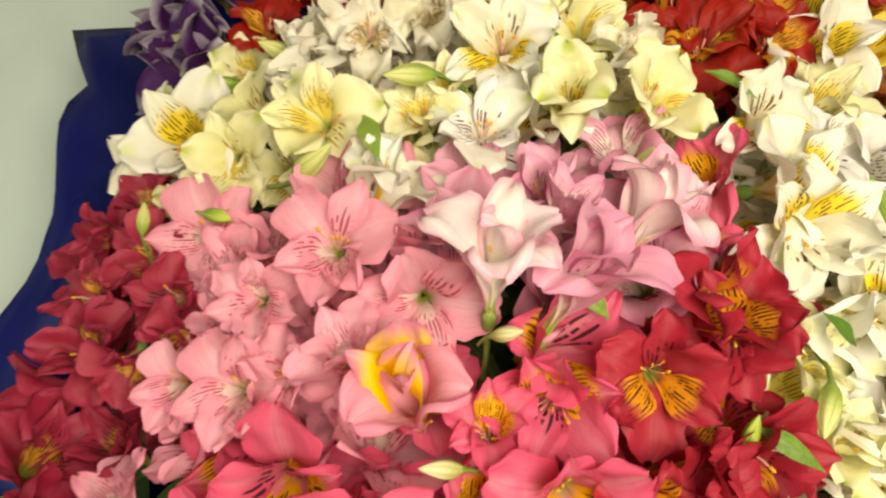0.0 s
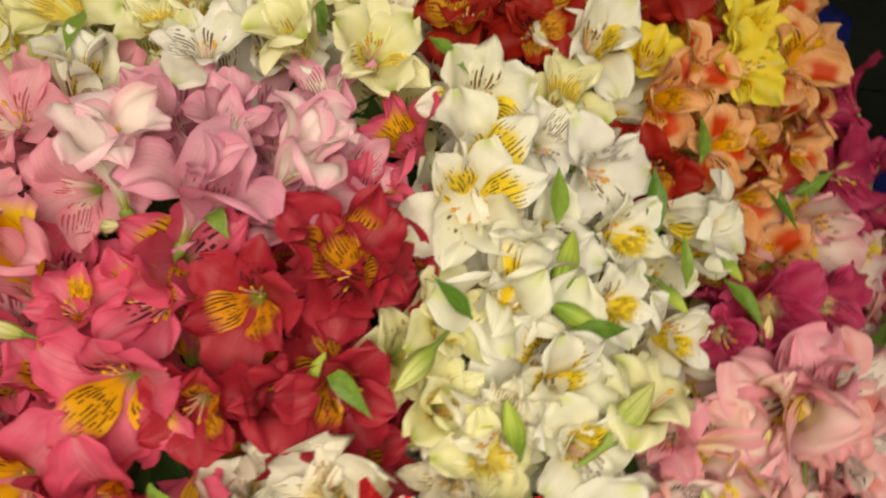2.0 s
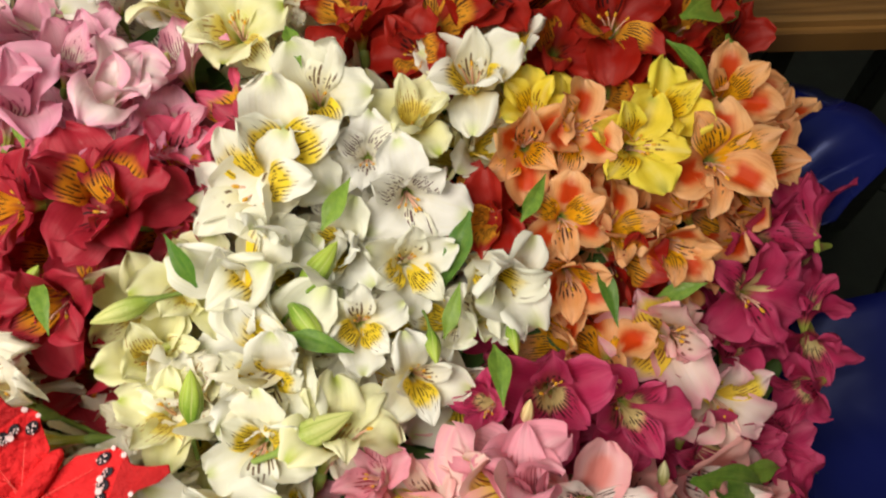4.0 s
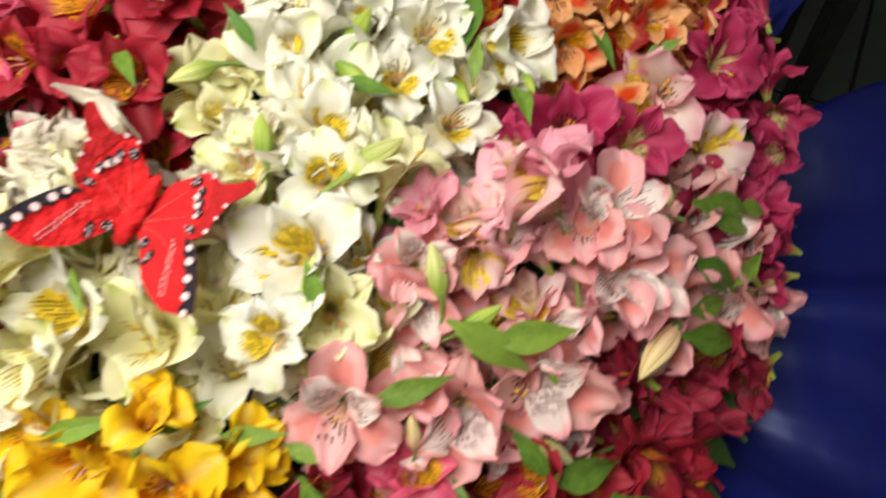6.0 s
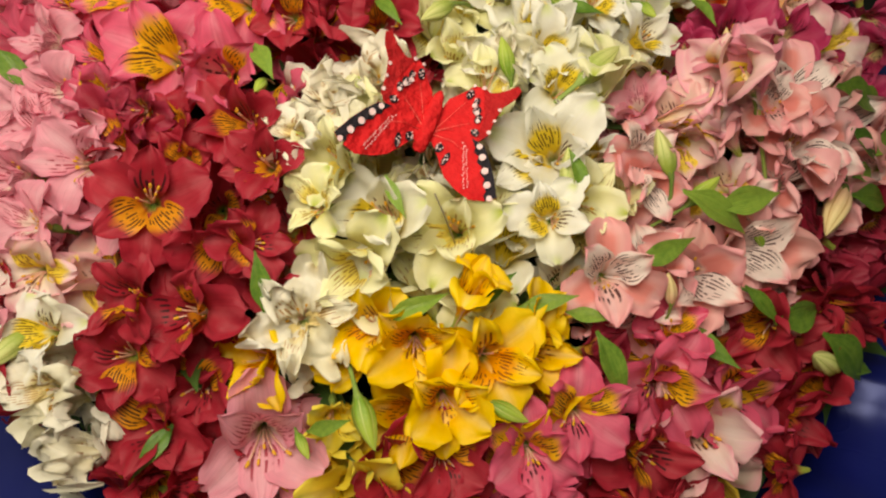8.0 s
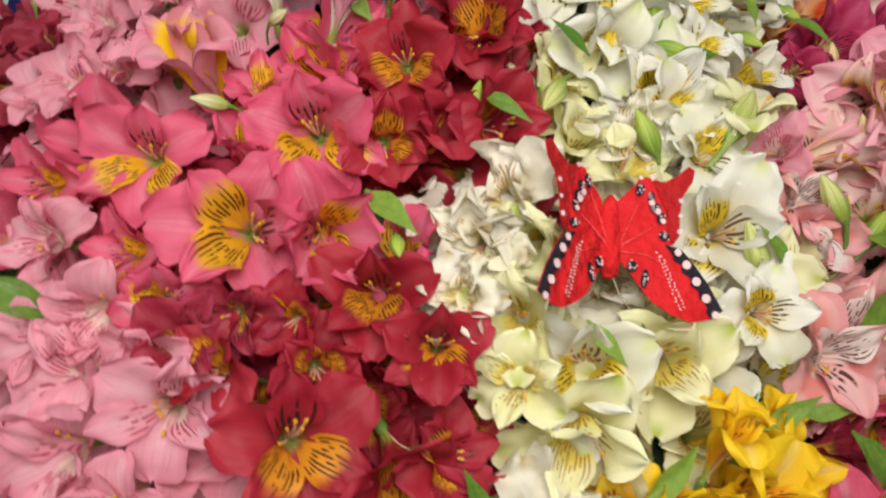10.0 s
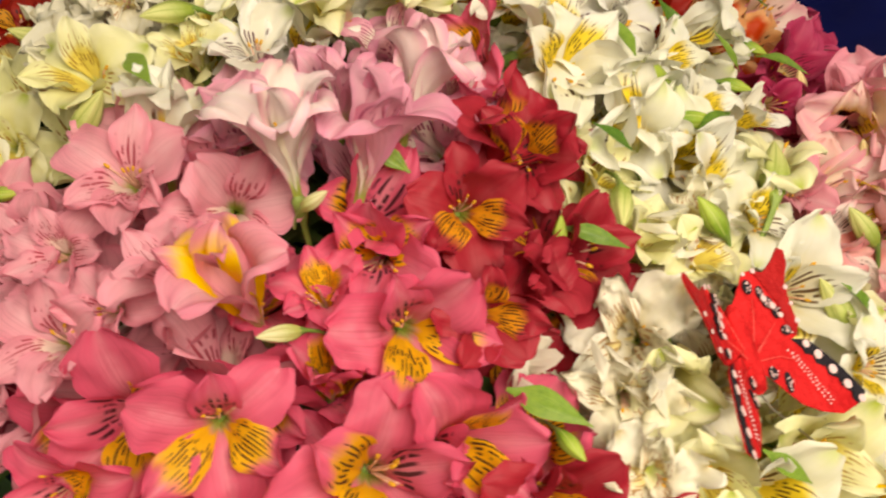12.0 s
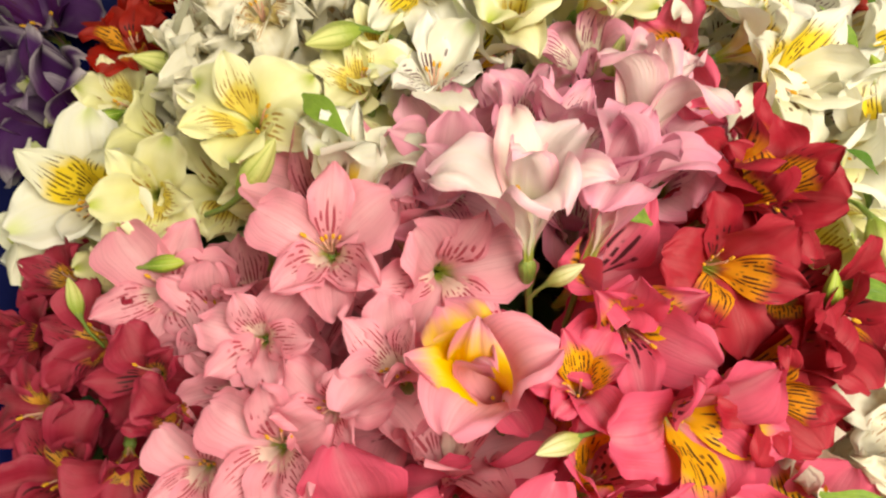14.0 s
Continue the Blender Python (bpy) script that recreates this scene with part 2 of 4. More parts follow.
def plain_material(name, a, b, scale, rough=0.5, spec=0.4, bump=0.2, metal=0.0):
    n = Nodes(name)
    f = n.noise(scale, 4.0)
    big = n.noise(scale * 0.13, 2.0)
    n.bump(f, bump, 0.02)
    n.bsdf.inputs["Metallic"].default_value = metal
    return n.finish(n.mix(n.span(n.math("ADD", n.math("MULTIPLY", f, 0.6), n.math("MULTIPLY", big, 0.6)), 0.35, 0.85), a, b), rough, spec)


STAMEN = plain_material("stamen_filament", (0.72, 0.36, 0.26), (0.82, 0.56, 0.42), 90.0, 0.5)
ANTHER = plain_material("anther", (0.62, 0.30, 0.02), (0.80, 0.46, 0.04), 200.0, 0.8)


# ---- mesh helpers ----
def link_mesh(name, bm, material, parent=None, label=""):
    me = bpy.data.meshes.new(name)
    bm.to_mesh(me)
    bm.free()
    for p in me.polygons:
        p.use_smooth = True
    me.materials.append(material)
    ob = new(name, me)
    ob.parent = parent
    if label:
        ob["label"] = label
    return ob


def grid(bm, rows, wrap=False, uv=True):
    """A sheet through rows of points; u runs over the rows and v along each of them."""
    layer = bm.loops.layers.uv.verify() if uv else None
    vs = [[bm.verts.new(p) for p in row] for row in rows]
    nu, nv = len(rows), len(rows[0])
    for i in range(nu - 1):
        for j in range(nv if wrap else nv - 1):
            k = (j + 1) % nv
            f = bm.faces.new((vs[i][j], vs[i][k], vs[i + 1][k], vs[i + 1][j]))
            if uv:
                for loop, (a, b) in zip(f.loops, ((i, j), (i, j + 1), (i + 1, j + 1), (i + 1, j))):
                    loop[layer].uv = (a / (nu - 1), b / (nv if wrap else nv - 1))
    return vs


def tube(bm, path, radii, sides=6):
    """A tapered tube along a path."""
    rows = []
    for i, p in enumerate(path):
        d = (Vector(path[min(i + 1, len(path) - 1)]) - Vector(path[max(i - 1, 0)])).normalized()
        a = d.orthogonal().normalized()
        b = d.cross(a)
        rows.append([Vector(p) + (a * math.cos(2 * math.pi * k / sides) + b * math.sin(2 * math.pi * k / sides)) * radii[i] for k in range(sides)])
    vs = grid(bm, rows, True)
    bm.faces.new(vs[-1])


def smooth(a, b, x):
    x = min(1.0, max(0.0, (x - a) / (b - a)))
    return x * x * (3 - 2 * x)


FORMS = {  # degrees from the axis at the claw and the blade, curl of the tip, length, radius of the mouth
    "open": (14, 68, 22, 0.78, 0.5),
    "cup": (10, 46, 18, 0.92, 0.47),
    "trumpet": (3, 25, 80, 1.14, 0.43),
}


def tepal_mesh(form, outer, seed, withered):
    """One tepal that stands at the base of the flower and leans towards +x: claw, blade and rounded, rippled rim."""
    a0, a1, curl, length, _ = FORMS[form]
    rnd = random.Random(seed)
    width = (0.248 if outer else 0.178) * (1.0 if form != "trumpet" else 1.04) * rnd.uniform(0.9, 1.1)
    length *= rnd.uniform(0.94, 1.06) * (1.0 if outer else 1.02)
    a1 += rnd.uniform(-30, 20) + (5 if outer else -8)
    curl += rnd.uniform(-28, 26) * (0.6 if form == "trumpet" else 1.0)
    cupping = rnd.uniform(0.2, 0.9) * (1 if outer else 0.7)
    ruffle = (0.105 if not withered else 0.30) * rnd.uniform(0.7, 1.35)
    twist = rnd.uniform(-0.28, 0.28) * (2.0 if withered else 1.0)
    fold = rnd.choice((0.0, 0.1, 0.2, 0.35)) * (1.0 if outer else 0.8)
    blunt = rnd.uniform(2.4, 3.2) if outer else rnd.uniform(1.5, 2.1)
    waves = 3.2 if not withered else 6.5
    if withered:
        width *= 0.82
        length *= 0.86
    nu, nv = 18, 10
    r, z, rows, last = 0.015, 0.0, [], 0.0
    before = 0.0
    for i in range(nu + 1):
        u = 1 - (1 - i / nu) ** 1.5
        step, before = length * (u - before), u
        ang = math.radians(a0 + (a1 - a0) * smooth(0.12, 0.75, u) + curl * smooth(0.68, 1.0, u))
        if i:
            r += math.sin((ang + last) / 2) * step
            z += math.cos((ang + last) / 2) * step
        last = ang
        w = width * (0.14 + 0.86 * smooth(0.12, 0.66, u))
        if u > 0.68:
            w *= max(0.05, 1 - ((u - 0.68) / 0.322) ** blunt) ** (0.5 if outer else 0.72)
        row = []
        for j in range(nv + 1):
            v = 2 * j / nv - 1
            scallop = 1 + 0.24 * abs(v) * noise.noise((u * 6.5 + seed * 3.1, 5.0 if v > 0 else 1.0, seed)) * smooth(0.4, 0.7, u)
            lift = cupping * (v * w) ** 2 / width * (1.2 - u) + ruffle * u * (0.25 + abs(v)) * noise.noise((u * waves + seed * 7.7, v * 2.1, seed)) + fold * (math.sqrt(v * v + 0.06) - 0.5) * w * smooth(0.2, 0.7, u)
            lift += 0.45 * ruffle * u * v * v * math.sin(14 * u + 4 * v + seed * 2.1) - 0.012 * (1 - abs(v)) ** 3 * (1 if outer else -0.5)
            lift += twist * v * w * u
            fwd = -0.05 * v * v * smooth(0.7, 1.0, u) * length * 0.3 + (0.035 * (abs(v) - 0.25) if u > 0.97 and outer else 0)
            row.append((r - math.cos(ang) * lift + math.sin(ang) * fwd, v * w * scallop * (1 - 0.1 * abs(v) * cupping), z + math.sin(ang) * lift + math.cos(ang) * fwd))
        rows.append(row)
    bm = bmesh.new()
    grid(bm, rows)
    layer = bm.loops.layers.uv.verify()
    for f in bm.faces:
        for loop in f.loops:
            loop[layer].uv.x = 1 - (1 - loop[layer].uv.x) ** 1.5
    return bm, z, r


TEPALS = {}


def tepal(kind, form, outer, marked, seed):
    """The shared mesh of a tepal, built once for each kind, form and variant."""
    key = (kind, form, outer, marked, seed)
    if key not in TEPALS:
        bm, z, r = tepal_mesh(form, outer, seed + 10 * outer + 40 * len(form), kind == "ivory")
        me = bpy.data.meshes.new("tepal")
        bm.to_mesh(me)
        bm.free()
        for p in me.polygons:
            p.use_smooth = True
        me.materials.append((MARKED if marked else PLAIN if outer else DASHED)[kind])
        TEPALS[key] = (me, z, r)
    return TEPALS[key]


STAMENS, PEDICELS = {}, {}


def stamen_mesh(form):
    """One curved filament with its anther, shared by all flowers of a form."""
    if form not in STAMENS:
        bm = bmesh.new()
        h = {"open": 0.36, "cup": 0.52, "trumpet": 0.72}[form]
        path = [(0.012, 0, 0.02), (0.035, 0, h * 0.5), (0.09, 0, h * 0.88), (0.13, 0, h)]
        tube(bm, path, (0.010, 0.009, 0.008, 0.006), 5)
        stalk = len(bm.faces)
        bmesh.ops.create_icosphere(bm, subdivisions=1, radius=0.021, matrix=Matrix.Translation(path[-1]) @ Matrix.Rotation(0.7, 4, "Y") @ Matrix.Diagonal((0.75, 0.75, 1.6, 1)))
        bm.faces.ensure_lookup_table()
        for f in bm.faces[stalk:]:
            f.material_index = 1
        me = bpy.data.meshes.new("stamen")
        bm.to_mesh(me)
        bm.free()
        me.materials.append(STAMEN)
        me.materials.append(ANTHER)
        STAMENS[form] = me
    return STAMENS[form]


def pedicel_mesh():
    if "p" not in PEDICELS:
        bm = bmesh.new()
        tube(bm, [(0, 0, -0.75), (0.02, 0.01, -0.45), (0.012, 0, -0.2), (0, 0, -0.1), (0, 0, 0.0), (0, 0, 0.06)], (0.024, 0.024, 0.026, 0.055, 0.062, 0.03), 7)
        me = bpy.data.meshes.new("pedicel")
        bm.to_mesh(me)
        bm.free()
        for p in me.polygons:
            p.use_smooth = True
        me.materials.append(STEM)
        PEDICELS["p"] = me
    return PEDICELS["p"]


PROTOTYPES, PLANTED, COUNT = {}, [], [0]
LOOKS = {"open": "wide open", "cup": "half-open", "trumpet": "trumpet-shaped"}


DEEP = []


def deep_bloom(kind, form, size, place, seed):
    """A flower low between the others, gathered for the joined mass."""
    rnd = random.Random(seed)
    parts = [(0, True, False), (123, True, False), (-118, True, False), (52, False, True), (-54, False, True), (180, False, False)]
    picked = [(tepal(kind, form, outer, marked, rnd.randrange(7)), turn + rnd.uniform(-14, 14)) for turn, outer, marked in parts]
    s = FORMS[form][4] / (sum(t[2] for t, _ in picked) / 6) * size
    sink = 0.88 * s * sum(t[1] for t, _ in picked) / 6
    for (me, _, _), turn in picked:
        DEEP.append((me, place @ Matrix.Translation((0, 0, -sink)) @ Matrix.Rotation(radians(turn), 4, "Z") @ Matrix.Scale(s, 4)))


def join_deep():
    """All gathered tepals as one mesh with their materials and markings."""
    verts, faces, uvs, mats, index, count = [], [], [], [], [], 0
    for me, m in DEEP:
        if me.materials[0] not in mats:
            mats.append(me.materials[0])
        co = np.empty(len(me.vertices) * 3)
        me.vertices.foreach_get("co", co)
        loops = np.empty(len(me.loops), dtype=np.int64)
        me.loops.foreach_get("vertex_index", loops)
        uv = np.empty(len(me.loops) * 2)
        me.uv_layers[0].data.foreach_get("uv", uv)
        a = np.array(m)
        verts.append(co.reshape(-1, 3) @ a[:3, :3].T + a[:3, 3])
        faces.append(loops.reshape(-1, 4) + count)
        uvs.append(uv)
        index += [mats.index(me.materials[0])] * (len(loops) // 4)
        count += len(me.vertices)
    me = bpy.data.meshes.new("flower_mass")
    me.from_pydata(np.concatenate(verts).tolist(), [], np.concatenate(faces).tolist())
    me.uv_layers.new(name="UVMap").data.foreach_set("uv", np.concatenate(uvs))
    for mat in mats:
        me.materials.append(mat)
    me.polygons.foreach_set("material_index", index)
    me.polygons.foreach_set("use_smooth", [True] * len(index))
    return tagged(new("flower_mass", me), "packed alstroemeria flower heads low between the upper ones", "flowers", kind="stuff")


def bloom(kind, form, size, place):
    """One alstroemeria flower with its mouth at the pose; +x is the side of its two marked tepals."""
    if form != "trumpet":
        PLANTED.append((place.translation.copy(), kind))
    COUNT[0] += 1
    variant = COUNT[0] * 7 % 6
    key = (kind, form, variant)
    length = FORMS[form]
    if key in PROTOTYPES:
        root = copy_thing(PROTOTYPES[key], place)
    else:
        root = PROTOTYPES[key] = new("alstroemeria_flower")
        root.empty_display_size = 0.2
        words = KINDS[kind][0]
        tagged(root, f"{LOOKS[form]} alstroemeria flower, {words}", "flower", "alstroemeria flowers in the bouquet")
        rnd = random.Random(hash_of(key))
        parts = [(0, True, kind == "rose_clear"), (123, True, False), (-118, True, False), (52, False, True), (-54, False, True), (180, False, False)]
        heights = []
        built = []
        for turn, outer, marked in parts:
            me, z, r = tepal(kind, form, outer, marked, rnd.randrange(7))
            heights.append((z, r))
            built.append((me, turn + rnd.uniform(-9, 9), outer, marked))
        top = sum(h for h, _ in heights) / 6
        mouth = sum(r for _, r in heights) / 6
        s = length[4] / mouth
        sink = {"open": 0.86, "cup": 0.9, "trumpet": 0.92}[form] * top * s
        for me, turn, outer, marked in built:
            ob = new("tepal", me)
            ob.parent = root
            ob.matrix_basis = Matrix.Translation((0, 0, -sink - (0.0 if outer else -0.01))) @ Matrix.Rotation(radians(turn), 4, "Z") @ Matrix.Scale(s, 4)
            if marked:
                ob["label"] = "tepal with throat blotch and dark dashes"
        for k in range(5):
            ob = new("stamen", stamen_mesh(form))
            ob.parent = root
            ob.matrix_basis = Matrix.Translation((0, 0, -sink)) @ Matrix.Rotation(2.3 + 0.45 * k + rnd.uniform(-0.3, 0.3), 4, "Z") @ Matrix.Rotation(rnd.uniform(-0.12, 0.16), 4, "Y") @ Matrix.Scale(rnd.uniform(0.8, 1.1), 4)
        ob = new("pedicel", pedicel_mesh())
        ob.parent = root
        ob.matrix_basis = Matrix.Translation((0, 0, -sink))
        root.matrix_basis = place
    root.scale = (size, size, size)
    return root


def hash_of(key):
    return sum(ord(c) * (i + 3) for i, c in enumerate("".join(map(str, key))))


LEAVES = {}


def leaf_mesh(seed):
    """A lance-shaped leaf along +x, folded on its midrib, with a twisted base and a pointed, drooping tip."""
    rnd = random.Random(seed)
    droop, fold, twist = rnd.uniform(0.1, 0.35), rnd.uniform(0.15, 0.45), rnd.uniform(-0.3, 0.3)
    wide = rnd.uniform(0.14, 0.19)
    rows = []
    for i in range(13):
        u = i / 12
        w = wide * (0.12 + 0.88 * smooth(0.0, 0.38, u)) * (1 - smooth(0.42, 1.02, u)) ** 0.8 + 0.004
        row = []
        for j in range(7):
            v = j / 3 - 1
            a = twist * (u - 0.3) * 1.5
            y, z = v * w, fold * abs(v) * w + 0.02 * noise.noise((u * 4, v, seed))
            row.append((u - 0.5, y * math.cos(a) - z * math.sin(a), y * math.sin(a) + z * math.cos(a) - droop * u * u + droop * 0.3))
        rows.append(row)
    bm = bmesh.new()
    grid(bm, rows)
    return bm


LEAF_COUNT = [0]


def leaf(size, place):
    """A single leaf of the bouquet, its middle at the pose and its tip towards +x."""
    k = LEAF_COUNT[0] % 5
    LEAF_COUNT[0] += 1
    if k not in LEAVES:
        LEAVES[k] = tagged(link_mesh("leaf", leaf_mesh(k + 3), LEAF), "fresh green lance-shaped alstroemeria leaf among the flowers", "leaf", "leaves in the bouquet")
        ob = LEAVES[k]
        ob.matrix_basis = place
    else:
        ob = copy_thing(LEAVES[k], place)
    ob.scale = (size, size, size)
    return ob


BUD_PROTOS = {}


def bud(tone, size, place):
    """A closed bud along +x with six ridges, on a short stalk."""
    if tone in BUD_PROTOS:
        root = copy_thing(BUD_PROTOS[tone], place)
    else:
        words, mat = BUDS[tone]
        root = BUD_PROTOS[tone] = tagged(new("flower_bud"), f"closed {words} alstroemeria bud on a green stalk", "flower bud", "buds in the bouquet")
        rows = []
        for i in range(14):
            u = i / 13
            r = 0.21 * math.sin(math.pi * min(1, u * 0.93 + 0.07)) ** 0.75 * (1.12 - 0.45 * u) + 0.003
            rows.append([(u - 0.5, *(r * (1 + 0.09 * math.cos(6 * math.pi * 2 * k / 24)) * c for c in (math.cos(2 * math.pi * k / 24 + 0.5 * u), math.sin(2 * math.pi * k / 24 + 0.5 * u)))) for k in range(24)])
        bm = bmesh.new()
        grid(bm, rows, True)
        link_mesh("bud_body", bm, mat, root)
        bm = bmesh.new()
        tube(bm, [(-0.5 - 0.9, 0.03, -0.5), (-0.95, 0.02, -0.16), (-0.62, 0, -0.02), (-0.48, 0, 0), (-0.42, 0, 0)], (0.045, 0.045, 0.05, 0.10, 0.12), 7)
        link_mesh("stalk", bm, STEM, root)
        root.matrix_basis = place
    root.scale = (size, size, size)
    return root


# ---- the room ----
CENTRE = (0.15, 0.12)


def slab(name, lo, hi, material, label, category="", bevel=0.0):
    bm = bmesh.new()
    bmesh.ops.create_cube(bm, size=1)
    for v in bm.verts:
        v.co = Vector([l + (h - l) * (c + 0.5) for l, h, c in zip(lo, hi, v.co)])
    if bevel:
        bmesh.ops.bevel(bm, geom=bm.edges[:], offset=bevel, segments=2, affect="EDGES", profile=0.5)
    ob = link_mesh(name, bm, material)
    for p in ob.data.polygons:
        p.use_smooth = False
    return tagged(ob, label, category, kind="structure")


WALL = plain_material("pale_green_wall_paint", (0.74, 0.80, 0.71), (0.80, 0.85, 0.77), 24.0, 0.6, 0.3, 0.1)
CEIL = plain_material("ceiling_paint", (0.74, 0.74, 0.72), (0.8, 0.8, 0.78), 20.0, 0.7, 0.2, 0.1)
GROUT = plain_material("dark_grout", (0.008, 0.010, 0.009), (0.014, 0.017, 0.014), 60.0, 0.85, 0.2)
TILE = plain_material("dark_floor_tile", (0.011, 0.015, 0.012), (0.020, 0.027, 0.021), 30.0, 0.38, 0.4, 0.1)
# ceiling and grey walls are unseen, added pale to bounce the lamp's light
FAR = plain_material("grey_bounce_paint", (0.50, 0.50, 0.47), (0.58, 0.58, 0.55), 12.0, 0.6, 0.3)

X0, X1, Y0, Y1, TOP = -0.62, 2.6, -1.9, 2.2, 2.6
floor = slab("floor", (X0 - 0.1, Y0 - 0.1, -0.12), (X1 + 0.1, Y1 + 0.1, -0.006), GROUT, "dark grouted floor under the tiles")
slab("ceiling", (X0 - 0.1, Y0 - 0.1, TOP), (X1 + 0.1, Y1 + 0.1, TOP + 0.1), CEIL, "unseen white ceiling, added to close the room and bounce light")
slab("wall_west", (X0 - 0.1, Y0, 0), (X0, Y1, TOP), WALL, "pale grey-green painted wall beside the bouquet")
slab("added_wall_east", (X1, Y0, 0), (X1 + 0.1, Y1, TOP), FAR, "unseen pale grey wall, added to close the room and bounce light")
slab("added_wall_south", (X0 - 0.1, Y0 - 0.1, 0), (X1 + 0.1, Y0, TOP), FAR, "unseen pale grey wall, added to close the room and bounce light")
slab("added_wall_north", (X0 - 0.1, Y1, 0), (X1 + 0.1, Y1 + 0.1, TOP), FAR, "unseen pale grey wall, added to close the room and bounce light")

COUNTER = plain_material("pale_counter_laminate", (0.60, 0.72, 0.68), (0.68, 0.79, 0.75), 16.0, 0.35, 0.4, 0.06)
counter = tagged(new("counter"), "pale grey-green laminated counter beside the bouquet", "counter")
for name, lo, hi in (("worktop", (X0 + 0.002, -0.10, 0.545), (-0.17, 1.60, 0.58)), ("cabinet_body", (X0 + 0.002, -0.06, 0.0), (-0.30, 1.56, 0.545))):
    ob = slab(name, lo, hi, COUNTER, "", "", 0.004)
    ob.parent = counter
    del ob["kind"]

# holder and cord out of view, made up to go with the added light
added_fitting = tagged(new("pendant_lamp"), "unseen bare globe lamp with a white holder, added to light the bouquet", "lamp")
WHITE = plain_material("white_metal", (0.75, 0.75, 0.74), (0.8, 0.8, 0.79), 40.0, 0.4)
bm = bmesh.new()
tube(bm, [(0.21, -0.07, 1.445), (0.21, -0.07, 1.475), (0.21, -0.07, 1.515), (0.21, -0.07, 1.535)], (0.03, 0.03, 0.022, 0.008), 20)
link_mesh("lamp_holder", bm, WHITE, added_fitting)
bm = bmesh.new()
tube(bm, [(0.21, -0.07, 1.505), (0.21, -0.07, 2.2), (0.21, -0.07, TOP)], (0.004, 0.004, 0.004), 8)
link_mesh("cord", bm, GROUT, added_fitting, "black cord")

# ---- the bouquet's blue wrapping ----
n = Nodes("blue_wrapping_film")
crease = n.noise(5.0, 4.0)
n.bump(n.math("ADD", crease, n.math("MULTIPLY", n.noise(2.2, 2.0), 2.0)), 0.2, 0.06)
n.bsdf.inputs["Specular Tint"].default_value = (0.45, 0.52, 1.0, 1)
BLUE = n.finish(n.mix(n.span(crease, 0.3, 0.7), (0.002, 0.0035, 0.055), (0.007, 0.012, 0.13)), n.span(n.noise(9.0, 2.0), 0.3, 0.7, 0.24, 0.36), 0.5)

wrap = tagged(new("bouquet_wrapping"), "glossy deep blue wrapping film gathered round the bouquet", "wrapping")


def wrap_sheet(a0, a1, neck, rim, flare, tips, seed, z_rim, wave=1.0, ridges=(), rise=0.0):
    """One folded sheet of film: from the tie it widens to the rim, then flares; tips are (angle, extra reach, spread)."""
    rows = []
    for i in range(19):
        s = i / 18
        row = []
        for j in range(81):
            a = a0 + (a1 - a0) * j / 80
            reach = flare + sum(e * max(0.0, 1 - abs(a - c) / w) for c, e, w in tips)
            fold = noise.noise((a * 0.06, s * 1.3, seed)) * 0.030 * s + 0.012 * s * s * math.sin(a * 0.21 + seed) - 0.010 * s * abs(noise.noise((a * 0.16, s * 0.6, seed + 9)))
            fold = fold * wave * 1.3
            if s < 0.7:
                k = s / 0.7
                r, z = neck + (rim - neck) * (k ** 1.25) + fold, 0.08 + (z_rim - 0.08) * k
            else:
                k = (s - 0.7) / 0.3
                r, z = rim + reach * k + fold, z_rim + 0.03 * k - 0.22 * reach * k * k + wave * 0.06 * noise.noise((a * 0.06, k * 1.4, seed + 4)) * k + wave * 0.014 * k * math.sin(a * 0.17 + 2.2 * k + seed) - wave * 0.04 * k * abs(noise.noise((a * 0.11 + k, k * 0.8, seed + 6)))
            z += rise * smooth(0.6, 1.0, s) + sum(h * math.exp(-((a + 9 * (1 - s) - c) / w) ** 2) for c, w, h in ridges) * smooth(0.55, 0.95, s)
            row.append((CENTRE[0] + r * math.cos(radians(a)), CENTRE[1] + r * math.sin(radians(a)), z))
        rows.append(row)
    bm = bmesh.new()
    grid(bm, rows)
    ob = link_mesh("film_sheet", bm, BLUE, wrap)
    solid = ob.modifiers.new("thickness", "SOLIDIFY")
    solid.thickness = 0.0006
    return ob


wrap_sheet(92, 262, 0.05, 0.335, 0.040, [(145, 0.062, 4.5), (152, 0.030, 9), (136, 0.035, 8), (235, 0.04, 25)], 1.0, 0.645, 0.3)
wrap_sheet(-112, 37, 0.055, 0.285, 0.20, [(24, 0.16, 34), (-40, 0.10, 30)], 2.3, 0.485, 1.0, [(13, 3.5, 0.028), (-4, 5.0, -0.02), (-16, 3.0, 0.024), (-34, 4.0, 0.03), (-48, 5.0, -0.02), (-62, 3.5, 0.026), (27, 5.0, -0.016)], 0.05)
wrap_sheet(42.5, 68, 0.052, 0.31, 0.045, [(48, 0.045, 6), (58, 0.06, 14)], 3.1, 0.53, 0.4, [(52, 3.0, 0.012)], 0.03)
wrap_sheet(62, 100, 0.05, 0.32, 0.02, [(80, 0.02, 20)], 4.2, 0.50, 0.5)

# ---- stems and the foliage under the flowers, with shade put into its green ----
def dome(x, y):
    """The height of the bouquet's surface."""
    return 0.7704 + 0.0225 * x + 0.0990 * y - 1.128 * x * x + 0.4902 * x * y - 0.6476 * y * y


def edge(x, y):
    """1 at the rim of the bouquet, less inside it."""
    return math.hypot((x - CENTRE[0]) / 0.30, (y - CENTRE[1]) / 0.325)


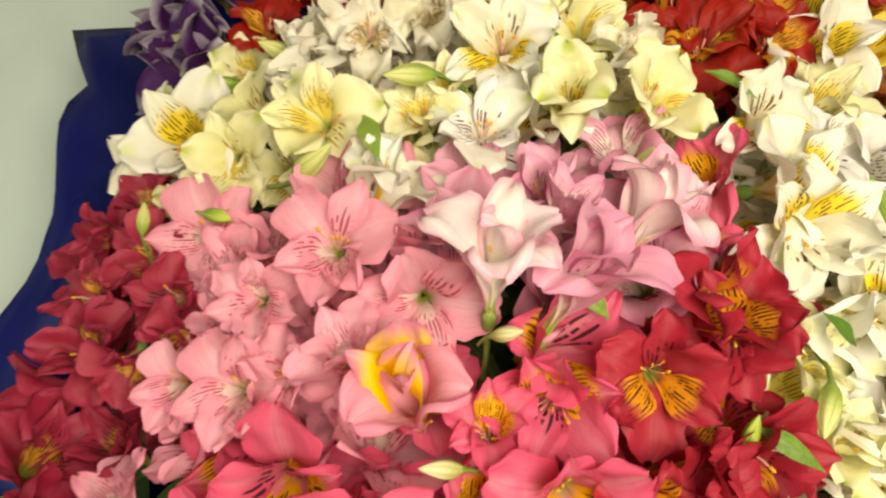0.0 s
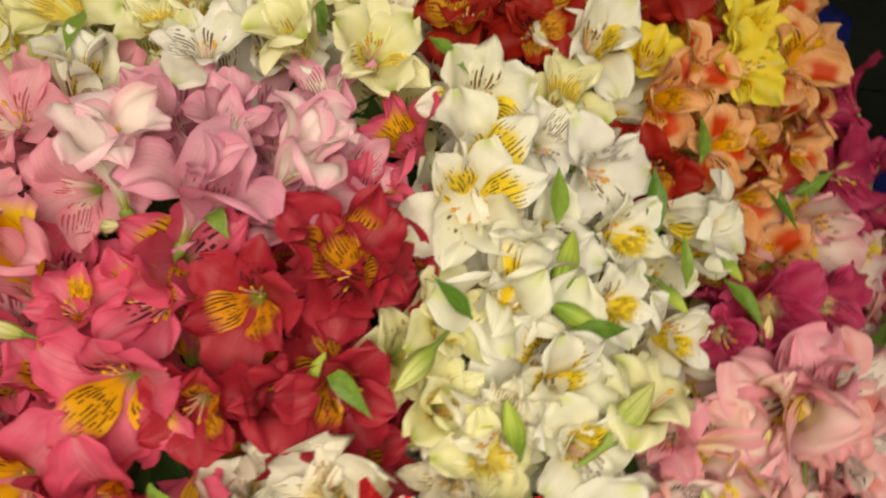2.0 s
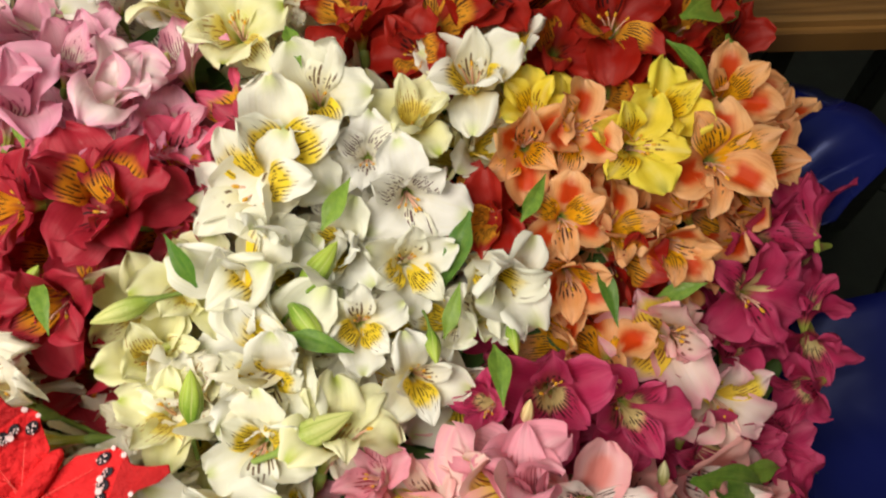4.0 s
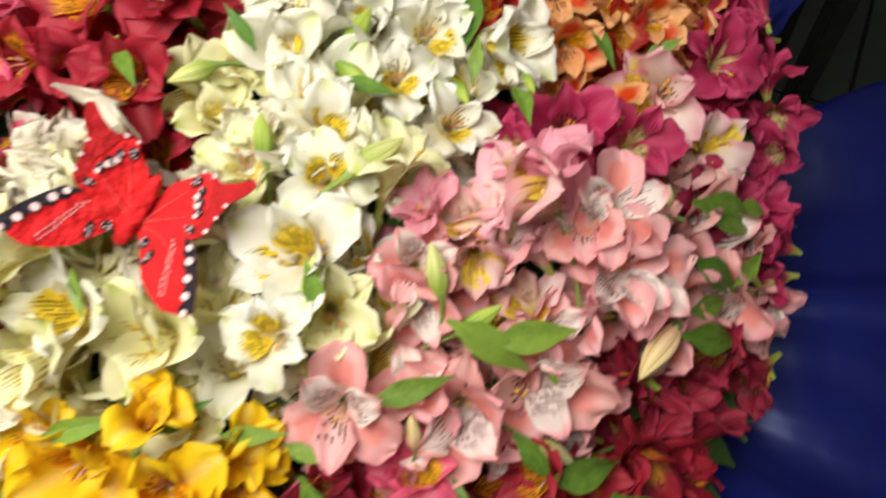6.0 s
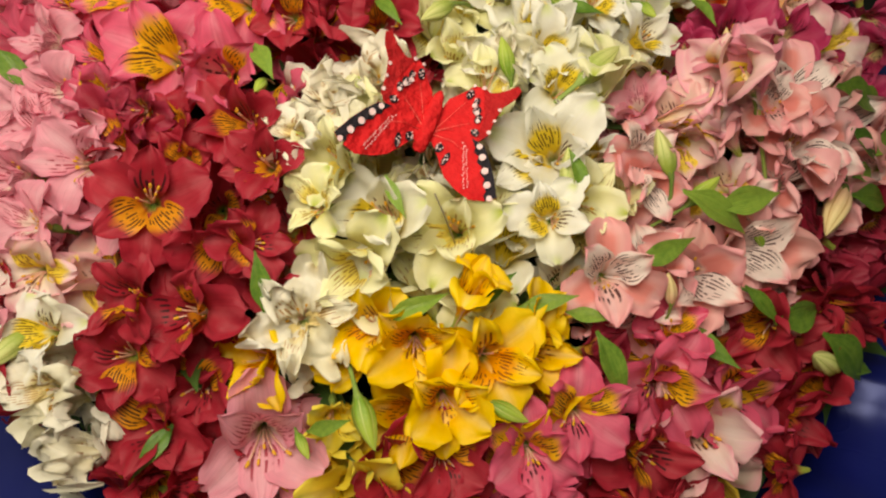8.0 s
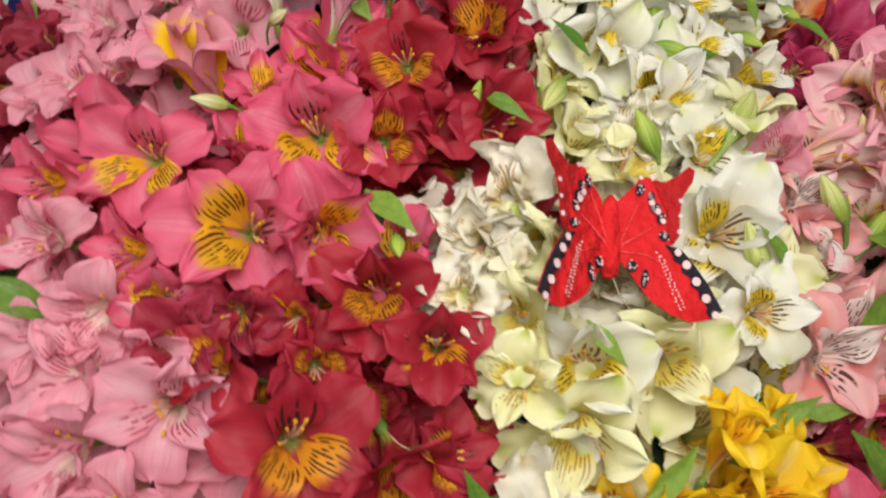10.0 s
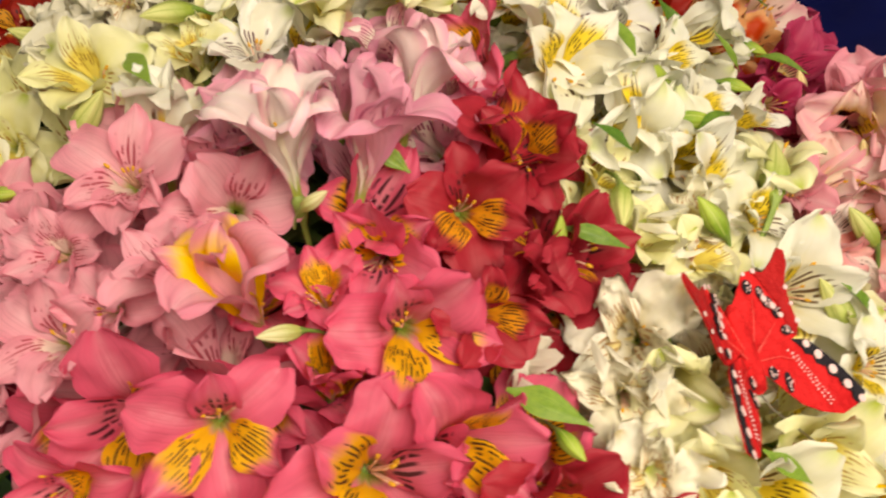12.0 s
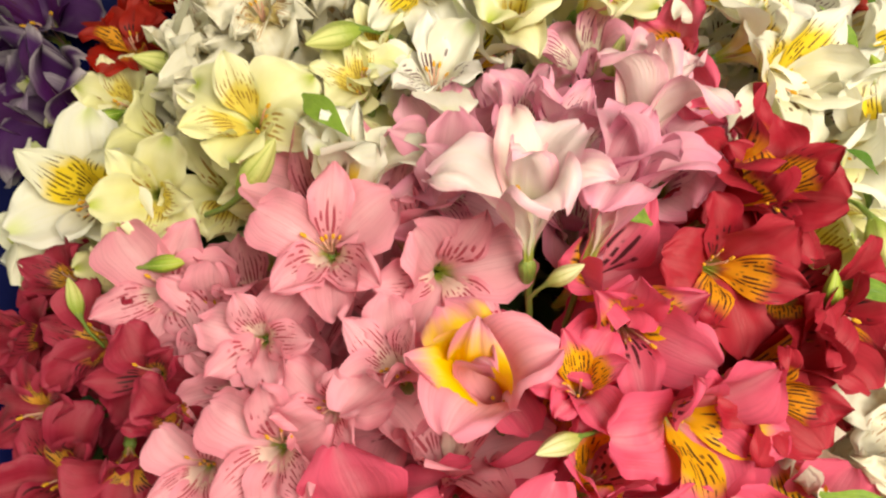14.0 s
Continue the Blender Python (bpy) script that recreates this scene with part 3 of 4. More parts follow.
bm = bmesh.new()
rnd = random.Random(5)
for k in range(150):
    a, q = rnd.uniform(0, 6.283), math.sqrt(rnd.random()) * 0.9
    x, y = CENTRE[0] + 0.30 * q * math.cos(a), CENTRE[1] + 0.32 * q * math.sin(a)
    z = dome(x, y) - 0.06
    fx, fy = CENTRE[0] + 0.04 * q * math.cos(a + 2.6), CENTRE[1] + 0.04 * q * math.sin(a + 2.6)
    path = [(fx, fy, 0.0), (CENTRE[0] + (fx - CENTRE[0]) * 0.6, CENTRE[1] + (fy - CENTRE[1]) * 0.6, 0.18), (CENTRE[0] + (x - CENTRE[0]) * 0.45, CENTRE[1] + (y - CENTRE[1]) * 0.45, 0.42), (x, y, z)]
    tube(bm, path, (0.0028, 0.0028, 0.0025, 0.002), 5)
tagged(link_mesh("stems", bm, STEM), "bundle of green cut flower stems inside the wrapping", "flower stems", kind="stuff")

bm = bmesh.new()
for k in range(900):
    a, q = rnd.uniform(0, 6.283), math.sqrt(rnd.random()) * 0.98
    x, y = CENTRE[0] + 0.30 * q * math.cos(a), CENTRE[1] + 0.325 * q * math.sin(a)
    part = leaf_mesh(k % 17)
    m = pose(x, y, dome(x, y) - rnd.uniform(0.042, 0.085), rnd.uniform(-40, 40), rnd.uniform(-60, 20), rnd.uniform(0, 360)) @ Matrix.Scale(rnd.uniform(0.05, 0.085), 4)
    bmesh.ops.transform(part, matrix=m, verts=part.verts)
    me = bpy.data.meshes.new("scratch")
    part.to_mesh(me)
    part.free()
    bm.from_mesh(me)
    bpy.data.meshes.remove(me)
tagged(link_mesh("under_foliage", bm, LEAF_SHADED), "green leaves packed under the flower heads, coloured darker for the shade there", "foliage", kind="stuff")

# ---- flowers of the bouquet ----
def facing(mouth, way, turn):
    """The pose of a flower whose mouth is at a place and opens along way, turned about that axis by so many degrees."""
    return Matrix.Translation(mouth) @ Vector(way).to_track_quat("Z", "Y").to_matrix().to_4x4() @ pose(0, 0, 0, 0, 0, turn)


bloom('blush', 'trumpet', 0.050, facing((0.047, 0.133, 0.809), (0.10, 0.38, 0.88), 95))
bloom('scarlet', 'open', 0.058, pose(0.259, 0.325, 0.721, 1, 17, -63))
bloom('scarlet', 'cup', 0.060, pose(0.286, 0.359, 0.706, 1, -19, 119))
bloom('orange', 'cup', 0.048, pose(0.325, 0.334, 0.690, 5, -17, 118))
bloom('white', 'cup', 0.050, pose(0.220, 0.254, 0.740, -5, 14, -65))
bloom('white', 'open', 0.051, pose(0.170, 0.200, 0.759, -14, 11, -94))
bloom('cream', 'open', 0.048, pose(0.123, 0.209, 0.769, -12, 18, -67))
bloom('white', 'open', 0.051, pose(0.059, 0.241, 0.771, 2, 15, -95))
bloom('cream', 'trumpet', 0.043, pose(0.084, 0.211, 0.778, -4, -6, 85))
bloom('scarlet', 'open', 0.062, pose(0.199, 0.305, 0.737, -9, -16, 161))
bloom('white', 'open', 0.059, pose(0.175, 0.168, 0.756, 26, -36, 111))
bloom('striped_white', 'open', 0.051, pose(0.227, 0.185, 0.732, 5, -44, 134))
bloom('white', 'trumpet', 0.052, pose(0.190, 0.111, 0.747, 3, 43, -64))
bloom('white', 'trumpet', 0.052, pose(0.283, 0.175, 0.716, 51, -30, 93))
bloom('orange', 'open', 0.059, pose(0.336, 0.292, 0.691, 16, -25, 111))
bloom('orange', 'open', 0.046, pose(0.275, 0.258, 0.722, -30, -14, -128))
bloom('orange', 'open', 0.043, pose(0.288, 0.218, 0.710, 10, -32, 117))
bloom('orange', 'cup', 0.040, pose(0.305, 0.194, 0.701, 12, -46, 113))
bloom('orange', 'cup', 0.045, pose(0.258, 0.237, 0.725, -6, 30, -63))
bloom('orange', 'cup', 0.040, pose(0.339, 0.239, 0.687, -42, -4, -134))
bloom('blush_yellow', 'cup', 0.057, pose(0.352, 0.201, 0.672, -28, 10, -157))
bloom('blush_yellow', 'open', 0.051, pose(0.389, 0.197, 0.638, 19, -27, 114))
bloom('magenta', 'open', 0.059, pose(0.381, 0.253, 0.650, 20, -26, 119))
bloom('magenta', 'cup', 0.053, pose(0.320, 0.143, 0.699, 0, 25, -62))
bloom('magenta', 'open', 0.048, pose(0.352, 0.160, 0.678, 29, 10, 35))
bloom('salmon', 'open', 0.041, pose(0.344, 0.100, 0.691, 0, -16, 118))
bloom('salmon', 'open', 0.053, pose(0.367, 0.090, 0.669, -16, 20, -66))
bloom('yellow', 'open', 0.050, pose(0.299, 0.270, 0.711, -22, -12, -151))
bloom('yellow', 'cup', 0.046, pose(0.304, 0.297, 0.708, 8, -21, 123))
bloom('red', 'open', 0.059, pose(0.130, 0.114, 0.771, 23, -33, 142))
bloom('white', 'open', 0.038, pose(0.239, 0.126, 0.727, -20, 27, -63))
bloom('white', 'cup', 0.048, pose(0.223, 0.083, 0.731, 24, -28, 116))
bloom('white', 'cup', 0.040, pose(0.271, 0.120, 0.712, -39, 3, -103))
bloom('white', 'open', 0.041, pose(0.242, 0.160, 0.725, -23, 30, -64))
bloom('rose', 'open', 0.059, pose(0.037, 0.012, 0.779, -22, -7, -178))
bloom('rose', 'open', 0.054, pose(0.064, 0.051, 0.781, -6, 32, -86))
bloom('rose', 'open', 0.050, pose(-0.003, 0.044, 0.784, -9, 28, -98))
bloom('red', 'open', 0.047, pose(0.100, 0.088, 0.777, -9, 30, -99))
bloom('red', 'cup', 0.048, pose(0.137, 0.062, 0.763, -30, -23, -176))
bloom('red', 'open', 0.040, pose(0.091, 0.049, 0.775, 33, -8, 33))
bloom('red', 'cup', 0.046, pose(0.086, -0.017, 0.772, -5, 26, -97))
bloom('red', 'cup', 0.041, pose(0.108, -0.037, 0.769, -7, 20, -98))
bloom('rose', 'cup', 0.045, pose(0.070, 0.007, 0.777, 31, 20, 2))
bloom('white', 'cup', 0.061, pose(0.232, 0.025, 0.724, -20, 0, 176))
bloom('cream', 'trumpet', 0.042, pose(0.144, 0.008, 0.756, -25, -34, 86))
bloom('cream', 'cup', 0.044, pose(0.136, -0.027, 0.763, 7, 26, -98))
bloom('white', 'cup', 0.054, pose(0.162, -0.041, 0.742, -2, 24, -101))
bloom('cream', 'cup', 0.053, pose(0.196, -0.036, 0.730, -10, 24, -104))
bloom('white', 'open', 0.042, pose(0.240, -0.013, 0.717, -24, -4, 176))
bloom('white', 'open', 0.059, pose(0.172, 0.149, 0.757, 2, -22, 84))
bloom('white', 'cup', 0.063, pose(0.214, 0.095, 0.734, 4, -22, 84))
bloom('salmon', 'open', 0.059, pose(0.353, 0.111, 0.687, 12, -26, 107))
bloom('salmon', 'open', 0.059, pose(0.376, 0.097, 0.657, -17, 36, -77))
bloom('salmon', 'open', 0.053, pose(0.274, -0.027, 0.691, 12, -28, 101))
bloom('salmon', 'cup', 0.058, pose(0.322, -0.006, 0.666, -14, 32, -81))
bloom('salmon', 'cup', 0.066, pose(0.348, 0.023, 0.656, 31, 9, 17))
bloom('golden', 'cup', 0.051, pose(0.195, -0.094, 0.720, 16, -33, 100))
bloom('golden', 'open', 0.055, pose(0.227, -0.088, 0.706, -14, 34, -62))
bloom('golden', 'open', 0.048, pose(0.213, -0.114, 0.706, 22, -37, 97))
bloom('golden', 'cup', 0.043, pose(0.250, -0.075, 0.692, -34, -30, -150))
bloom('rose', 'open', 0.052, pose(0.271, -0.096, 0.673, 15, -30, 99))
bloom('rose', 'cup', 0.063, pose(0.312, -0.066, 0.655, 24, -23, 70))
bloom('blush_yellow', 'cup', 0.066, pose(0.337, -0.081, 0.631, -10, -34, 140))
bloom('pale_pink', 'cup', 0.066, pose(0.128, -0.151, 0.699, 20, -29, 104))
bloom('red', 'open', 0.057, pose(0.060, -0.067, 0.765, -25, 29, -80))
bloom('cream', 'open', 0.048, pose(-0.022, 0.212, 0.770, -12, -3, 128))
bloom('white', 'cup', 0.059, pose(-0.094, 0.229, 0.736, 3, -17, 64))
bloom('pale_pink', 'open', 0.048, pose(-0.013, 0.146, 0.782, -4, 14, -114))
bloom('pale_pink', 'open', 0.036, pose(-0.044, 0.131, 0.773, 11, -9, 22))
bloom('red', 'open', 0.047, pose(0.131, 0.109, 0.771, -3, -13, 67))
bloom('rose', 'cup', 0.045, pose(0.060, 0.083, 0.783, -3, -22, 64))
bloom('pale_pink', 'open', 0.041, pose(-0.050, 0.097, 0.775, -1, 12, -111))
bloom('lilac', 'trumpet', 0.044, facing((0.082, 0.131, 0.797), (0.42, 0.42, 0.74), 80))
bloom('blush', 'trumpet', 0.038, facing((0.110, 0.158, 0.786), (0.5, 0.58, 0.6), 20))
bloom('white', 'trumpet', 0.046, facing((0.195, 0.134, 0.754), (0.12, 0.77, 0.63), 90))
bloom('rose_clear', 'trumpet', 0.040, facing((0.013, 0.092, 0.797), (-0.06, 0.30, 0.92), -90))
bloom('lilac', 'cup', 0.034, pose(0.077, 0.159, 0.785, 12, 36, 75))
bloom('rose', 'cup', 0.037, pose(-0.012, 0.009, 0.773, 33, -23, -23))
bloom('red', 'open', 0.034, pose(0.054, -0.024, 0.768, -10, -39, 84))
bloom('crimson', 'open', 0.034, pose(0.035, -0.021, 0.771, 44, 4, -7))
bloom('red', 'open', 0.037, pose(0.027, -0.037, 0.768, -16, -7, 75))
bloom('red', 'open', 0.035, pose(0.065, -0.040, 0.763, 23, -24, 84))
bloom('pale_pink', 'open', 0.051, pose(-0.070, 0.167, 0.754, -11, 15, -128))
bloom('rose', 'cup', 0.041, pose(-0.057, 0.047, 0.769, 36, -12, -18))
bloom('pale_pink', 'open', 0.041, pose(-0.049, 0.019, 0.769, 11, -21, 20))
bloom('pale_pink', 'open', 0.042, pose(-0.020, -0.017, 0.770, -43, 12, -179))
bloom('rose', 'open', 0.034, pose(0.007, -0.013, 0.772, -33, 1, -159))
bloom('pale_pink', 'open', 0.038, pose(-0.044, -0.022, 0.766, 28, 18, -48))
bloom('pale_pink', 'open', 0.034, pose(0.003, -0.034, 0.769, -43, -21, 148))
bloom('cream', 'cup', 0.039, pose(0.174, 0.070, 0.743, 17, 0, 103))
bloom('white', 'open', 0.043, pose(0.231, 0.063, 0.726, 9, -20, 120))
bloom('ivory', 'open', 0.048, pose(0.137, 0.028, 0.759, -25, 18, 129))
bloom('ivory', 'open', 0.040, pose(0.125, 0.008, 0.760, -14, -26, 91))
bloom('cream', 'cup', 0.045, pose(0.256, 0.009, 0.706, 18, -28, 110))
bloom('cream', 'open', 0.037, pose(0.135, -0.047, 0.754, -18, -33, 78))
bloom('ivory', 'open', 0.034, pose(0.118, -0.018, 0.767, -31, -14, 106))
bloom('ivory', 'open', 0.037, pose(0.180, 0.044, 0.723, 8, 1, 8))
bloom('salmon', 'open', 0.043, pose(0.280, 0.050, 0.697, 24, -12, 89))
bloom('salmon', 'cup', 0.045, pose(0.288, 0.032, 0.689, -53, 37, -118))
bloom('blush_yellow', 'trumpet', 0.045, pose(0.312, 0.079, 0.700, -35, 60, -36))
bloom('golden', 'cup', 0.046, pose(0.167, -0.089, 0.720, 12, 20, -70))
bloom('golden', 'trumpet', 0.035, pose(0.215, -0.057, 0.728, 42, 12, 140))
bloom('golden', 'cup', 0.038, pose(0.247, -0.056, 0.694, 45, -16, 116))
bloom('golden', 'cup', 0.047, pose(0.115, -0.117, 0.712, 24, 20, -55))
bloom('red', 'cup', 0.048, pose(0.095, -0.080, 0.749, -56, -26, -170))
bloom('red', 'open', 0.052, pose(0.082, -0.107, 0.736, 23, -12, 12))
bloom('red', 'open', 0.040, pose(0.109, -0.070, 0.749, -34, -29, -150))
bloom('red', 'open', 0.053, pose(0.073, -0.159, 0.709, -4, -20, 102))
bloom('red', 'open', 0.048, pose(0.087, -0.134, 0.706, 8, -25, 103))
bloom('yellow', 'cup', 0.034, pose(0.160, -0.133, 0.700, 53, 4, 32))
bloom('red', 'open', 0.058, pose(0.310, -0.101, 0.638, -34, -32, -158))
bloom('rose', 'cup', 0.062, pose(0.360, -0.052, 0.617, 42, -28, 98))
bloom('red', 'cup', 0.051, pose(0.397, -0.050, 0.586, -24, -54, -180))
bloom('rose', 'open', 0.049, pose(0.253, -0.121, 0.674, 11, -29, 102))
bloom('red', 'open', 0.045, pose(0.217, -0.136, 0.686, 30, -34, 98))
bloom('rose', 'cup', 0.044, pose(0.312, -0.033, 0.661, -24, 4, -32))
bloom('red', 'cup', 0.053, pose(0.358, -0.013, 0.630, -43, 27, 166))
bloom('red', 'cup', 0.064, pose(0.412, 0.019, 0.591, 70, 20, 41))
bloom('crimson', 'cup', 0.047, pose(0.402, 0.061, 0.602, 34, 41, 49))
bloom('crimson', 'cup', 0.034, pose(0.278, -0.059, 0.673, 46, -24, 109))
bloom('salmon', 'cup', 0.069, pose(0.405, 0.153, 0.619, 45, -23, 99))
bloom('blush_yellow', 'trumpet', 0.062, pose(0.311, 0.095, 0.712, 35, -48, -14))
bloom('cream', 'cup', 0.057, pose(0.156, -0.068, 0.736, -43, 8, 178))
bloom('ivory', 'open', 0.051, pose(0.136, -0.096, 0.727, 11, 23, -28))
bloom('cream', 'cup', 0.044, pose(0.194, 0.056, 0.735, -14, 6, -51))
bloom('cream', 'trumpet', 0.053, pose(0.252, 0.088, 0.723, 6, -38, -107))
bloom('striped_white', 'open', 0.041, pose(0.201, 0.192, 0.740, 13, -26, 117))
bloom('ivory', 'open', 0.045, pose(0.196, 0.067, 0.734, 28, -11, 23))
bloom('orange', 'open', 0.043, pose(0.308, 0.234, 0.696, -16, 27, -8))
bloom('yellow', 'cup', 0.038, pose(0.248, 0.262, 0.723, -1, 0, -118))
bloom('scarlet', 'cup', 0.039, pose(0.257, 0.198, 0.715, -22, 34, -123))
bloom('scarlet', 'cup', 0.043, pose(0.323, 0.220, 0.685, 61, -15, 74))
bloom('magenta', 'cup', 0.048, pose(0.382, 0.295, 0.645, -38, 39, -38))
bloom('magenta', 'cup', 0.034, pose(0.294, 0.126, 0.699, -36, 1, 150))
bloom('magenta', 'open', 0.052, pose(0.398, 0.174, 0.618, 27, -46, 131))
bloom('magenta', 'cup', 0.044, pose(0.417, 0.193, 0.603, 53, -23, 112))
bloom('pale_pink', 'trumpet', 0.049, pose(0.324, 0.113, 0.717, -34, 13, 54))
bloom('blush_yellow', 'cup', 0.040, pose(0.289, 0.078, 0.698, 24, 1, -64))
bloom('pale_pink', 'cup', 0.037, pose(0.270, 0.076, 0.706, -9, -20, 56))
bloom('blush_yellow', 'cup', 0.038, pose(0.302, 0.063, 0.688, 45, 31, -2))
bloom('cream', 'cup', 0.045, pose(0.207, 0.223, 0.740, 12, 8, 92))
bloom('lilac', 'open', 0.042, pose(0.122, 0.154, 0.758, -3, 16, -2))
bloom('rose', 'cup', 0.034, pose(0.134, 0.152, 0.757, -46, 1, -54))
bloom('ivory', 'open', 0.043, pose(-0.000, 0.266, 0.755, -9, 12, -94))
bloom('cream', 'open', 0.041, pose(0.101, 0.260, 0.753, 16, -6, 88))
bloom('ivory', 'open', 0.037, pose(0.118, 0.245, 0.753, -31, 21, -88))
bloom('striped_white', 'open', 0.044, pose(0.049, 0.201, 0.770, -9, -8, -101))
bloom('white', 'trumpet', 0.043, pose(0.007, 0.179, 0.780, 20, 24, 101))
bloom('cream', 'cup', 0.037, pose(0.021, 0.213, 0.767, -3, 10, 105))
bloom('cream', 'cup', 0.035, pose(-0.083, 0.186, 0.747, 37, 33, -72))
bloom('ivory', 'open', 0.047, pose(0.025, 0.283, 0.751, -3, 9, 42))
bloom('cream', 'open', 0.049, pose(0.070, 0.276, 0.753, 3, -13, -130))
bloom('cream', 'cup', 0.035, pose(0.035, 0.229, 0.764, -3, 12, 40))
bloom('cream', 'cup', 0.037, pose(-0.073, 0.278, 0.725, -4, -10, 23))
bloom('ivory', 'cup', 0.037, pose(-0.030, 0.279, 0.744, -8, 2, 42))
bloom('scarlet', 'open', 0.065, pose(0.185, 0.276, 0.738, 17, -4, 80))
bloom('scarlet', 'open', 0.054, pose(0.154, 0.254, 0.747, 7, -11, -99))
bloom('scarlet', 'open', 0.053, pose(0.148, 0.277, 0.745, 1, -1, -144))
bloom('scarlet', 'open', 0.041, pose(0.189, 0.251, 0.741, 25, 14, -25))
bloom('scarlet', 'open', 0.034, pose(0.103, 0.281, 0.750, -10, 1, 54))
bloom('scarlet', 'open', 0.043, pose(-0.059, 0.303, 0.726, 5, -7, -134))
bloom('scarlet', 'open', 0.042, pose(-0.004, 0.307, 0.740, 2, -7, -97))
bloom('purple', 'trumpet', 0.073, pose(-0.106, 0.296, 0.714, -27, 9, 99))
bloom('purple', 'open', 0.074, pose(-0.108, 0.382, 0.678, -5, 6, 81))
bloom('purple', 'trumpet', 0.071, pose(-0.127, 0.339, 0.691, 18, -39, -29))
bloom('lilac', 'cup', 0.037, pose(0.070, 0.171, 0.774, -17, -0, -22))
bloom('lilac', 'cup', 0.035, pose(0.093, 0.162, 0.766, -27, -10, -75))
bloom('pale_pink', 'open', 0.037, pose(-0.060, 0.153, 0.757, 12, -7, -70))
bloom('pale_pink', 'cup', 0.036, pose(-0.009, 0.107, 0.785, -10, 14, 71))
bloom('rose', 'cup', 0.034, pose(0.040, 0.079, 0.782, -14, 12, 31))
bloom('rose', 'cup', 0.034, pose(0.037, 0.056, 0.778, 16, -11, 163))
bloom('crimson', 'cup', 0.036, pose(-0.114, 0.202, 0.730, 10, 16, -166))
bloom('crimson', 'open', 0.040, pose(-0.101, 0.162, 0.747, -10, 24, -166))
bloom('crimson', 'open', 0.039, pose(-0.126, 0.150, 0.740, -13, -18, 28))
bloom('crimson', 'open', 0.036, pose(-0.083, 0.139, 0.755, 22, 4, -29))
bloom('crimson', 'open', 0.034, pose(-0.077, 0.120, 0.760, -30, -41, 100))
bloom('crimson', 'open', 0.042, pose(-0.122, 0.125, 0.746, -5, -2, 51))
bloom('crimson', 'open', 0.034, pose(-0.098, 0.111, 0.755, -19, 53, -116))
bloom('crimson', 'cup', 0.035, pose(-0.132, 0.184, 0.730, -8, -24, 26))
bloom('pale_pink', 'open', 0.034, pose(-0.061, 0.122, 0.764, -16, 32, 154))
bloom('pale_pink', 'open', 0.034, pose(-0.031, 0.102, 0.773, 15, -9, -17))
bloom('pale_pink', 'open', 0.035, pose(-0.075, 0.101, 0.763, -10, 25, -135))
bloom('red', 'trumpet', 0.039, pose(0.115, 0.056, 0.771, 15, -40, 145))
bloom('blush_yellow', 'open', 0.042, pose(0.007, -0.108, 0.751, 25, -19, 66))
bloom('white', 'open', 0.042, pose(0.020, -0.133, 0.742, -8, 18, -109))
bloom('ivory', 'open', 0.046, pose(0.029, -0.158, 0.732, -31, -10, 145))
bloom('pale_pink', 'cup', 0.042, pose(-0.008, -0.138, 0.744, -37, -6, 156))
bloom('pale_pink', 'open', 0.049, pose(0.012, -0.052, 0.765, 31, 7, 19))
bloom('pale_pink', 'open', 0.051, pose(-0.027, -0.036, 0.766, -7, -3, 60))
bloom('pale_pink', 'open', 0.047, pose(-0.028, -0.066, 0.761, 26, 17, -47))
bloom('pale_pink', 'open', 0.041, pose(-0.006, -0.086, 0.757, -16, 17, -157))
bloom('red', 'open', 0.045, pose(0.055, -0.109, 0.744, 29, 10, -52))
bloom('red', 'open', 0.048, pose(0.058, -0.134, 0.730, 16, 22, -19))
bloom('crimson', 'open', 0.039, pose(0.016, -0.028, 0.770, -17, 22, -117))
bloom('red', 'cup', 0.035, pose(-0.014, -0.113, 0.751, -29, -31, 124))
bloom('red', 'cup', 0.037, pose(-0.004, -0.155, 0.738, 46, 14, -31))


# ---- flowers deeper down that close the gaps, each like its nearest neighbour ----
rnd = random.Random(11)
taken = []
for k in range(14000):
    x, y = rnd.uniform(-0.17, 0.46), rnd.uniform(-0.22, 0.46)
    if edge(x, y) > 1.0 or math.hypot(x - 0.043, y - 0.110) < 0.024 or any(math.hypot(x - p, y - q) < 0.021 for p, q in taken):
        continue
    taken.append((x, y))
    near = sorted(PLANTED, key=lambda f: (f[0].x - x) ** 2 + (f[0].y - y) ** 2)[:4]
    gap = math.hypot(near[0][0].x - x, near[0][0].y - y)
    level = sum(f[0].z - dome(f[0].x, f[0].y) for f in near) / 4
    down = 0.030 if gap < 0.02 else 0.020 if gap < 0.027 else 0.008
    tilt = min(60.0, 62 * edge(x, y) ** 2)
    around = math.degrees(math.atan2(y - CENTRE[1], x - CENTRE[0]))
    place = pose(x, y, dome(x, y) + level * 0.7 - down) @ pose(0, 0, 0, 0, 0, around) @ pose(0, 0, 0, rnd.uniform(-30, 30), tilt + rnd.uniform(-30, 30), rnd.uniform(0, 360))
    if math.hypot(x - 0.178, y - 0.008) < 0.045:
        place = Matrix.Translation((0, 0, -0.012)) @ place
    deep_bloom(near[0][1], rnd.choice(("open", "cup", "cup")), rnd.uniform(0.042, 0.056), place, k)
join_deep()

